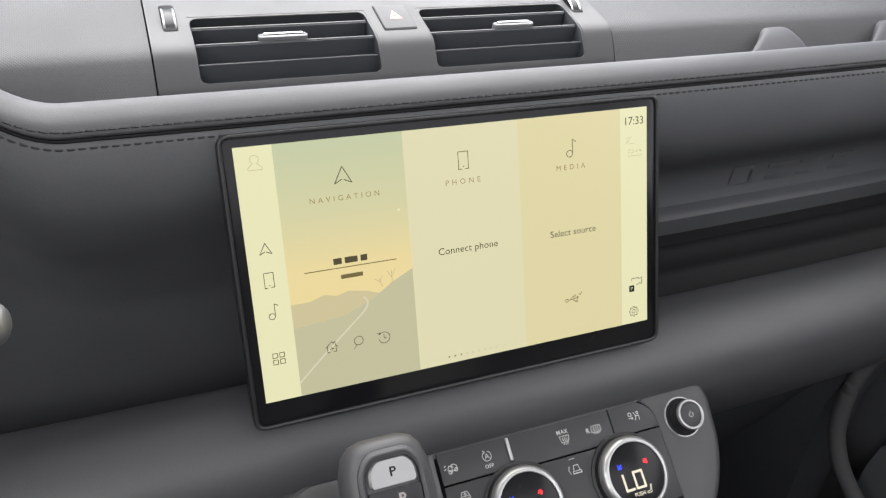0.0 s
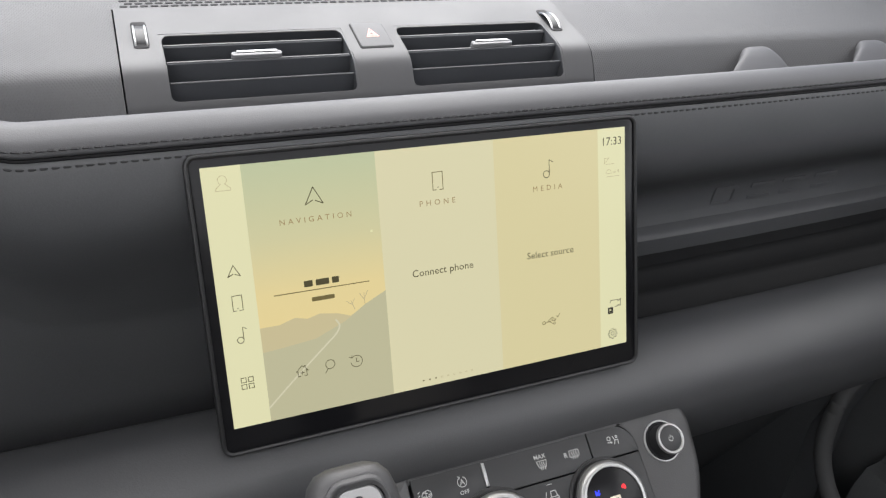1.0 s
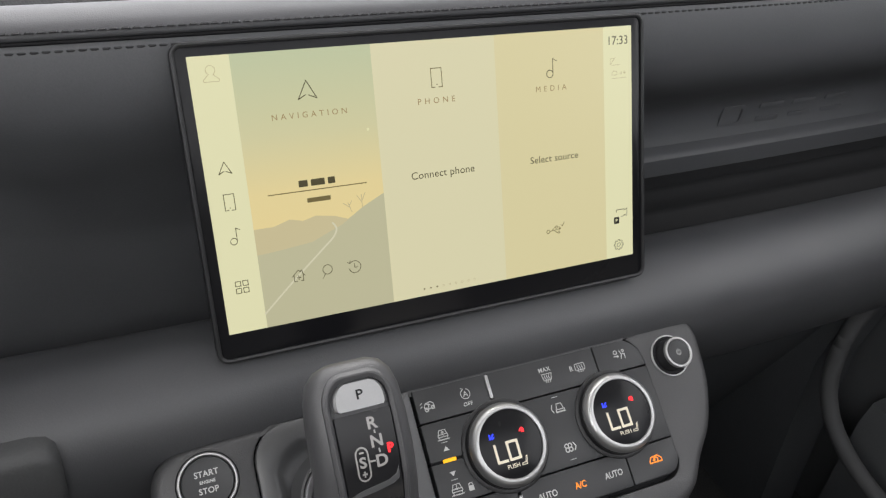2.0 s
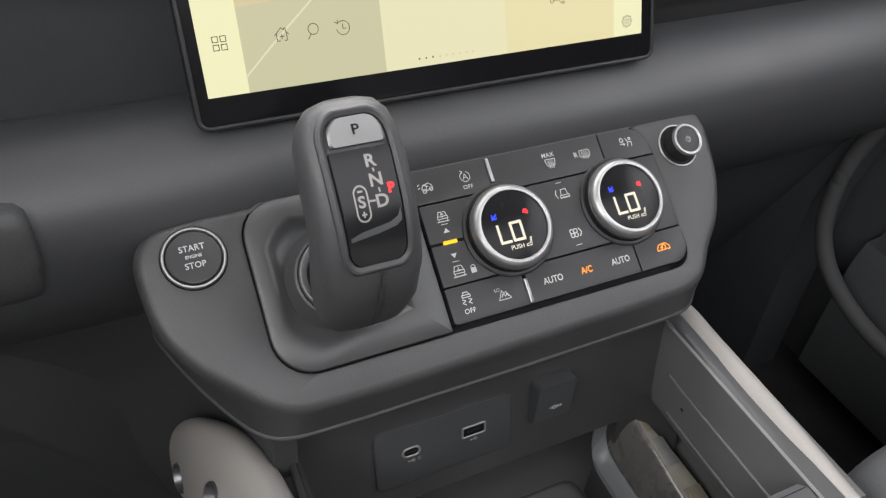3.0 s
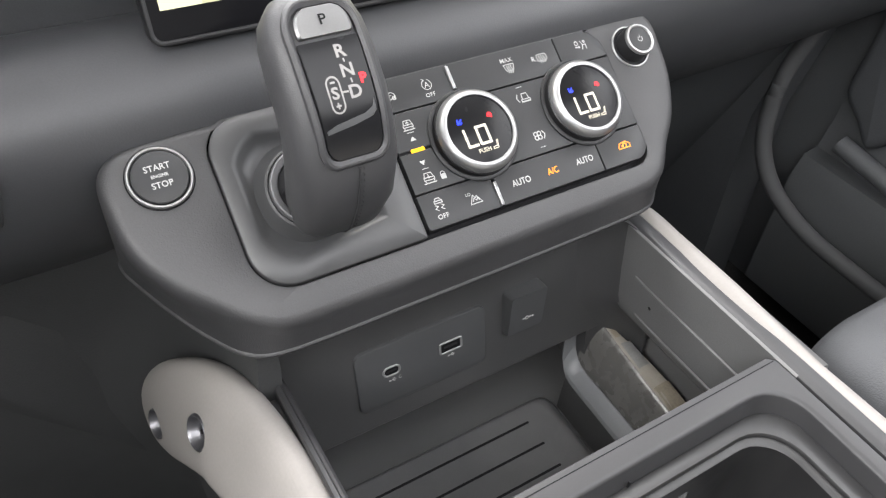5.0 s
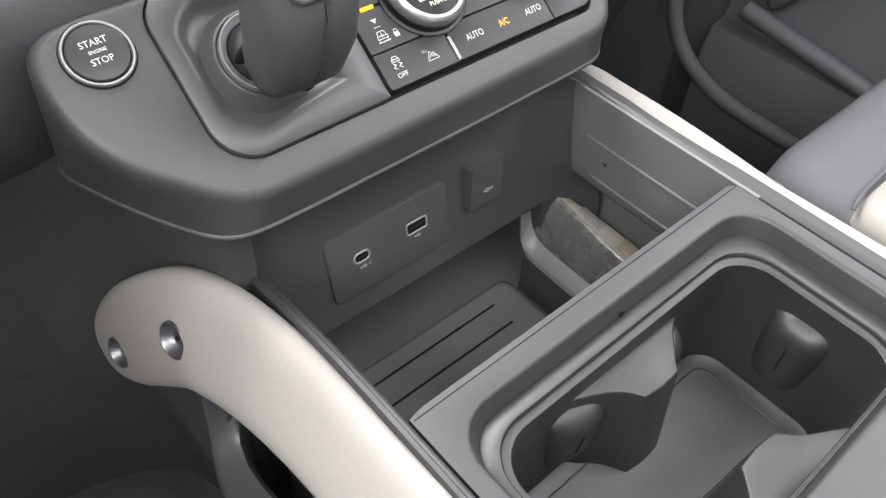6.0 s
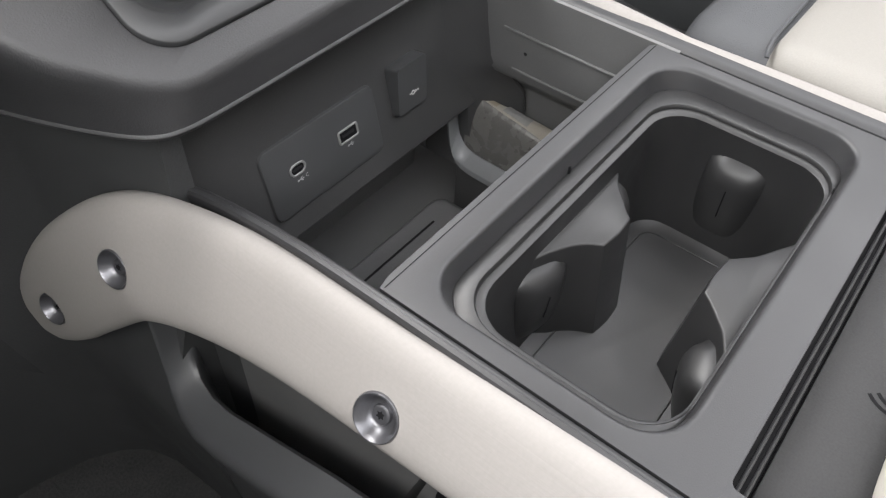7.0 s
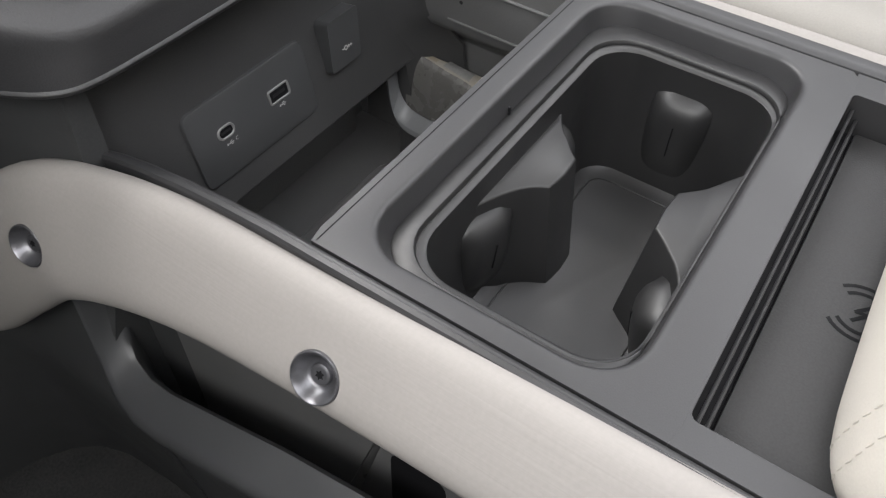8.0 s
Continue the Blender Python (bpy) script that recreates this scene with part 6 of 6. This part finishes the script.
# ---------------------------------------------------------------- leaflet in the bin
def build_leaflet():
    lf = thing("leaflet", (0.167, -0.17, 0.262), "folded printed papers in a clear sleeve, lying in the bin pocket", "leaflet")
    prof = [(-0.266, 0.352), (-0.235, 0.361), (-0.205, 0.3685), (-0.170, 0.3755), (-0.150, 0.3785), (-0.135, 0.3805), (-0.120, 0.3825), (-0.108, 0.3840), (-0.098, 0.3850)]
    ys, zs = [p[0] for p in prof], [p[1] for p in prof]

    def lift(x, y):
        """The height of the bowed upper sheet."""
        f = (x - 0.1500) / 0.034
        return float(np.interp(y, ys, zs)) - 0.010 * (f - 0.45) ** 2 - 0.16 * max(0.24 - f, 0) ** 2 * 2 + 0.0010 * math.sin(60 * y + 9 * f)

    def edge(y):
        """The sheet narrows to a point at its far end."""
        return float(np.interp(y, (-0.266, -0.205, -0.150, -0.122, -0.108, -0.098), (0.1820, 0.1800, 0.1745, 0.1690, 0.1645, 0.1608)))

    rings = []
    for y in ys:
        cols = [0.1580, 0.1585] + [0.1585 + (edge(y) - 0.1590) * f for f in (0.2, 0.4, 0.6, 0.8)] + [edge(y) - 0.0005, edge(y)]
        top = [(x, y, lift(x, y) - (0.0012 if x in (cols[0], cols[-1]) else 0)) for x in cols]
        rings.append(top + [(edge(y), y, 0.300), (0.1580, y, 0.300)])
    part("sheet", loft(rings), M_PAPER, lf, "pale printed paper", 40)
    side = []
    for y in ys:
        up = [(x, y, lift(x, y) + 0.0006 + 0.0006 * math.sin(140 * y + 900 * x)) for x in (0.1583, 0.1568, 0.1550, 0.1530, 0.1510, 0.1490)]
        side.append(up + [(0.1476, y, 0.345), (0.1472, y, 0.2626), (0.1480, y, 0.2626), (0.1486, y, 0.340), (0.1579, y, lift(0.1579, y) - 0.006)])
    fold = part("fold", loft(side), M_SLEEVE, lf, "clear crinkled sleeve over the folded side", 35)

    def block(x0, x1, y0, y1, mat, name="print_block"):
        """A printed block that lies on the bowed sheet."""
        bm = bmesh.new()
        n = 6
        rows = [[bm.verts.new((x, y, lift(x, y) + 0.0005)) for x in [x0 + (x1 - x0) * k / n for k in range(n + 1)]] for y in [y0 + (y1 - y0) * k / 3 for k in range(4)]]
        for p, q in zip(rows, rows[1:]):
            for k in range(n):
                bm.faces.new((p[k], p[k + 1], q[k + 1], q[k]))
        part(name, bm, mat, fold, "faded print block", 30)

    block(0.1606, 0.1670, -0.1220, -0.1130, M_PAPERTONE)
    block(0.1606, 0.1725, -0.1560, -0.1290, M_PAPERBLUE)
    block(0.1606, 0.1780, -0.2100, -0.1760, M_PAPERTONE)
    return lf


build_leaflet()


# ---------------------------------------------------------------- seats and armrest
def cushion(x0, x1, y0, y1, z0, z1, r, bow=0.0):
    """A padded block with rounded edges, drawn along y."""
    rings = []
    for y, k in ((y0, 0.55), (y0 + r * 0.3, 0.85), (y0 + r, 1.0), ((y0 + y1) / 2, 1.0), (y1 - r, 1.0), (y1 - r * 0.3, 0.85), (y1, 0.55)):
        d = r * (1 - k) * 1.4
        sec = rounded(x0 + d, z0, x1 - d, z1 - d * 0.9, (r, r, r * 0.3, r * 0.3), 6)
        rings.append([(x, y, z + bow * (1 - ((x - (x0 + x1) / 2) / ((x1 - x0) / 2)) ** 2 if z > (z0 + z1) / 2 else 0)) for x, z in sec])
    return loft(rings)


def build_seat():
    st = thing("passenger_seat", (0.48, -0.55, 0.0), "passenger seat with dark bolsters and cream leather centre", "seat")
    part("cushion", cushion(0.2115, 0.690, -0.80, -0.242, 0.30, 0.497, 0.034), M_SEATDARK, st, "dark leather cushion", 60)
    part("centre_panel", cushion(0.2125, 0.680, -0.80, -0.310, 0.40, 0.5030, 0.022), M_CREAMDIM, st, "cream leather centre panel, darkened against the window lamp", 60)
    part("base", cushion(0.26, 0.66, -0.78, -0.30, 0.0, 0.32, 0.02), M_GAP, st, "black seat base", 40)
    part("backrest", cushion(0.215, 0.690, -1.00, -0.80, 0.33, 1.08, 0.06), M_SEATDARK, st, "dark leather backrest", 60)
    piping = catmull([(0.2165, -0.3150, 0.4935), (0.225, -0.3130, 0.4985), (0.26, -0.3110, 0.5005), (0.45, -0.3095, 0.5010), (0.66, -0.3095, 0.4990)], 6, False)
    part("piping", tube(piping, 0.0018, 8), M_SEATDARK, st, "dark piping")
    return st


def build_armrest():
    ar = thing("armrest", (0, -0.70, 0.49), "cream leather armrest with double stitching", "armrest")
    # seen from above the front runs slanting back to a rounded corner on the driver's side
    plan = catmull([(0.129, -0.480), (0.02, -0.479), (-0.045, -0.480), (-0.085, -0.4815), (-0.108, -0.486), (-0.121, -0.496), (-0.127, -0.512), (-0.129, -0.545), (-0.129, -0.70), (-0.129, -0.90)], 6, False)
    def level(z, d):
        out = []
        for i, (x, y) in enumerate(plan):
            a, b = Vector(plan[max(i - 1, 0)]), Vector(plan[min(i + 1, len(plan) - 1)])
            t = (b - a).normalized()
            out.append((x + t.y * -d, y + t.x * d, z))
        return out + [(0.129 - d, -0.90, z)]
    part("pad", loft([level(z, d) for z, d in ((0.4925, 0.010), (0.4945, 0.004), (0.500, 0.0012), (0.508, 0.0), (0.525, 0.0015), (0.545, 0.005), (0.565, 0.010), (0.585, 0.017), (0.605, 0.027), (0.618, 0.040), (0.624, 0.055))]), M_CREAM, ar, "", 60)
    for k in (21, 25):
        rise = [level(z, d - 0.0003)[k] for z, d in ((0.500, 0.0012), (0.508, 0.0), (0.525, 0.0015), (0.545, 0.005), (0.565, 0.010), (0.585, 0.017), (0.605, 0.027))]
        stitch_row("stitching", rise, 0.0050, 0.0018, 0.00045, M_CREAMTHREAD, ar)
    return ar


build_seat()
build_armrest()


# ---------------------------------------------------------------- footwells and door
def build_door():
    dr = thing("passenger_door", (0.70, -0.3, 0.0), "dark plastic passenger door card with a long pocket", "door")
    prof = [(0.745, 0.02), (0.690, 0.05), (0.680, 0.26), (0.690, 0.295), (0.715, 0.300), (0.725, 0.34), (0.728, 0.52), (0.705, 0.56), (0.700, 0.64), (0.735, 0.70), (0.742, 0.93), (0.745, 0.93)]
    part("card", loft([[(x, y, z) for x, z in prof] for y in (-0.85, -0.5, -0.2, 0.06)]), M_DOOR, dr, "", 35)
    part("pocket_lip", tube([(0.690, y, 0.333 + 0.14 * (y + 0.014)) for y in (-0.70, -0.4, -0.1, 0.02)], 0.013, 16), M_DOOR, dr, "grey pocket edge")
    rest = [(-0.010, 0.345), (-0.099, 0.445), (-0.30, 0.62), (-0.60, 0.66), (-0.60, 0.78), (0.05, 0.78), (0.05, 0.40)]
    soft = catmull(dense(rest[::-1], 0.06), 3)
    if sum((q[0] - p[0]) * (q[1] + p[1]) for p, q in zip(soft, soft[1:] + soft[:1])) > 0:
        soft = soft[::-1]
    part("bolster", loft([[(x, y, z) for y, z in inset(soft, d)] for x, d in ((0.735, 0.0), (0.706, 0.0), (0.698, 0.002), (0.692, 0.007), (0.689, 0.015))]), M_FOOT, dr, "padded upper door panel", 70)
    return dr


def build_seal():
    sl = thing("door_seal", (0.62, 0.0, 0.02), "black rubber door opening seal", "door seal")
    path = catmull([(0.665, 0.060, 0.64), (0.638, 0.080, 0.520), (0.624, 0.097, 0.423), (0.62, 0.092, 0.345), (0.62, 0.071, 0.297), (0.62, 0.033, 0.264), (0.62, -0.027, 0.243), (0.62, -0.109, 0.237), (0.62, -0.30, 0.235), (0.62, -0.60, 0.235)], 5, False)
    part("seal", tube(path, 0.0112, 14), M_RUBBER, sl)
    kick = [[(x, y, z) for y, z in ((0.10, 0.0), (0.12, 0.34), (0.105, 0.44), (0.07, 0.62), (0.30, 0.66), (0.50, 0.60), (0.50, 0.0))] for x in (0.625, 0.70)]
    part("kick_panel", loft(kick), M_FOOT, sl, "dark kick panel", 60)
    return sl


def build_lower_dash():
    ld = thing("lower_dash", (-0.4, 0.05, 0.2), "dark plastic knee panel under the crossbeam", "lower dash")
    part("knee_panel", loft([[(x, y, z) for y, z in ((0.030, 0.56), (0.034, 0.53), (0.060, 0.495), (0.085, 0.44), (0.098, 0.36), (0.108, 0.30), (0.122, 0.20), (0.150, 0.0), (0.32, 0.0), (0.18, 0.56))] for x in (-0.72, -0.50, -0.280, -0.20)]), M_KNEE, ld, "dark knee panel", 60)
    prof = catmull([(-0.022, 0.6690), (-0.0290, 0.6680), (-0.0335, 0.6620), (-0.0345, 0.6450), (-0.0325, 0.6260), (-0.0250, 0.6080), (-0.0120, 0.5940)], 4, False)
    back = [(y + 0.03, z - 0.004) for y, z in reversed(prof)]
    rings = []
    for x, d in ((-0.72, 0.0), (-0.46, 0.0), (-0.264, 0.0), (-0.2555, 0.0015), (-0.2515, 0.0050), (-0.2500, 0.0110)):
        rings.append([(x - 0.12 * max(0.65 - z, 0), y + d * 0.35, z - d * (1 if z > 0.64 else 0)) for y, z in prof] + [(x - 0.12 * max(0.65 - z, 0), y, z - d * (1 if z > 0.64 else 0)) for y, z in back])
    part("flap", loft(rings), M_KNEE, ld, "dark flap with a rounded corner", 50)
    part("centre_support", loft([[(x, y, z) for y, z in ((0.02, 0.62), (-0.02, 0.56), (-0.04, 0.45), (-0.03, 0.30), (0.0, 0.0), (0.14, 0.0), (0.14, 0.62))] for x in (-0.138, 0.158)]), M_BIN, ld, "dark console foot", 30)
    part("footwell_back", loft([[(x, y, z) for y, z in ((0.30, 0.48), (0.42, 0.0), (0.46, 0.0), (0.34, 0.50))] for x in (-0.72, 0.19)]), M_CARPET, ld, "black carpeted footwell", 30)
    part("footwell_back", loft([[(x, y, z) for y, z in ((0.085, 0.50), (0.120, 0.43), (0.150, 0.35), (0.195, 0.24), (0.30, 0.0), (0.34, 0.0), (0.20, 0.52))] for x in (0.19, 0.66)]), M_FOOT, ld, "dark trimmed passenger footwell", 60)
    return ld


def build_steering_wheel():
    sw = thing("steering_wheel", (-0.49, -0.02, 0.70), "dark leather steering wheel with silver spoke trim", "steering wheel")
    axis = pose(-0.492, -0.060, 0.835, 64, 0, 0)
    ringpts = [axis @ Vector((0.165 * math.cos(2 * math.pi * k / 48), 0.165 * math.sin(2 * math.pi * k / 48), 0)) for k in range(49)]
    part("rim", tube(ringpts, 0.014, 10), M_LEATHER, sw, "dark leather rim")
    part("hub", turned(axis, 0, 0, [(0.055, -0.04), (0.062, -0.01), (0.058, 0.012), (0.04, 0.018)], 32), M_HOUSING, sw, "dark hub")
    for a in (0, 180, 270):
        q = axis @ pose(0, 0, 0, 0, 0, a)
        part("spoke", plate(q, rounded(0.05, -0.018, 0.158, 0.018, 0.006, 4), -0.014, -0.002, 0.003), M_HOUSING, sw, "dark spoke")
    stalk = part("stalk", tube([(-0.40, 0.03, 0.800), (-0.33, 0.0, 0.806), (-0.292, -0.018, 0.813)], [0.008, 0.0095, 0.0115], 14), M_HOUSING, sw, "dark stalk behind the wheel")
    tip = catmull([(-0.293, -0.0175, 0.8128), (-0.287, -0.0200, 0.8134), (-0.280, -0.0220, 0.8140), (-0.272, -0.0242, 0.8147), (-0.2685, -0.0252, 0.8150)], 3, False)
    part("stalk_tip", tube(tip, [0.0117, 0.0121, 0.0123, 0.0123, 0.0122, 0.0121, 0.0120, 0.0116, 0.0110, 0.0100, 0.0084, 0.0064, 0.0040][:len(tip)], 18), M_SATIN, stalk, "silver stalk end")
    return sw


build_door()
build_seal()
build_lower_dash()
build_steering_wheel()
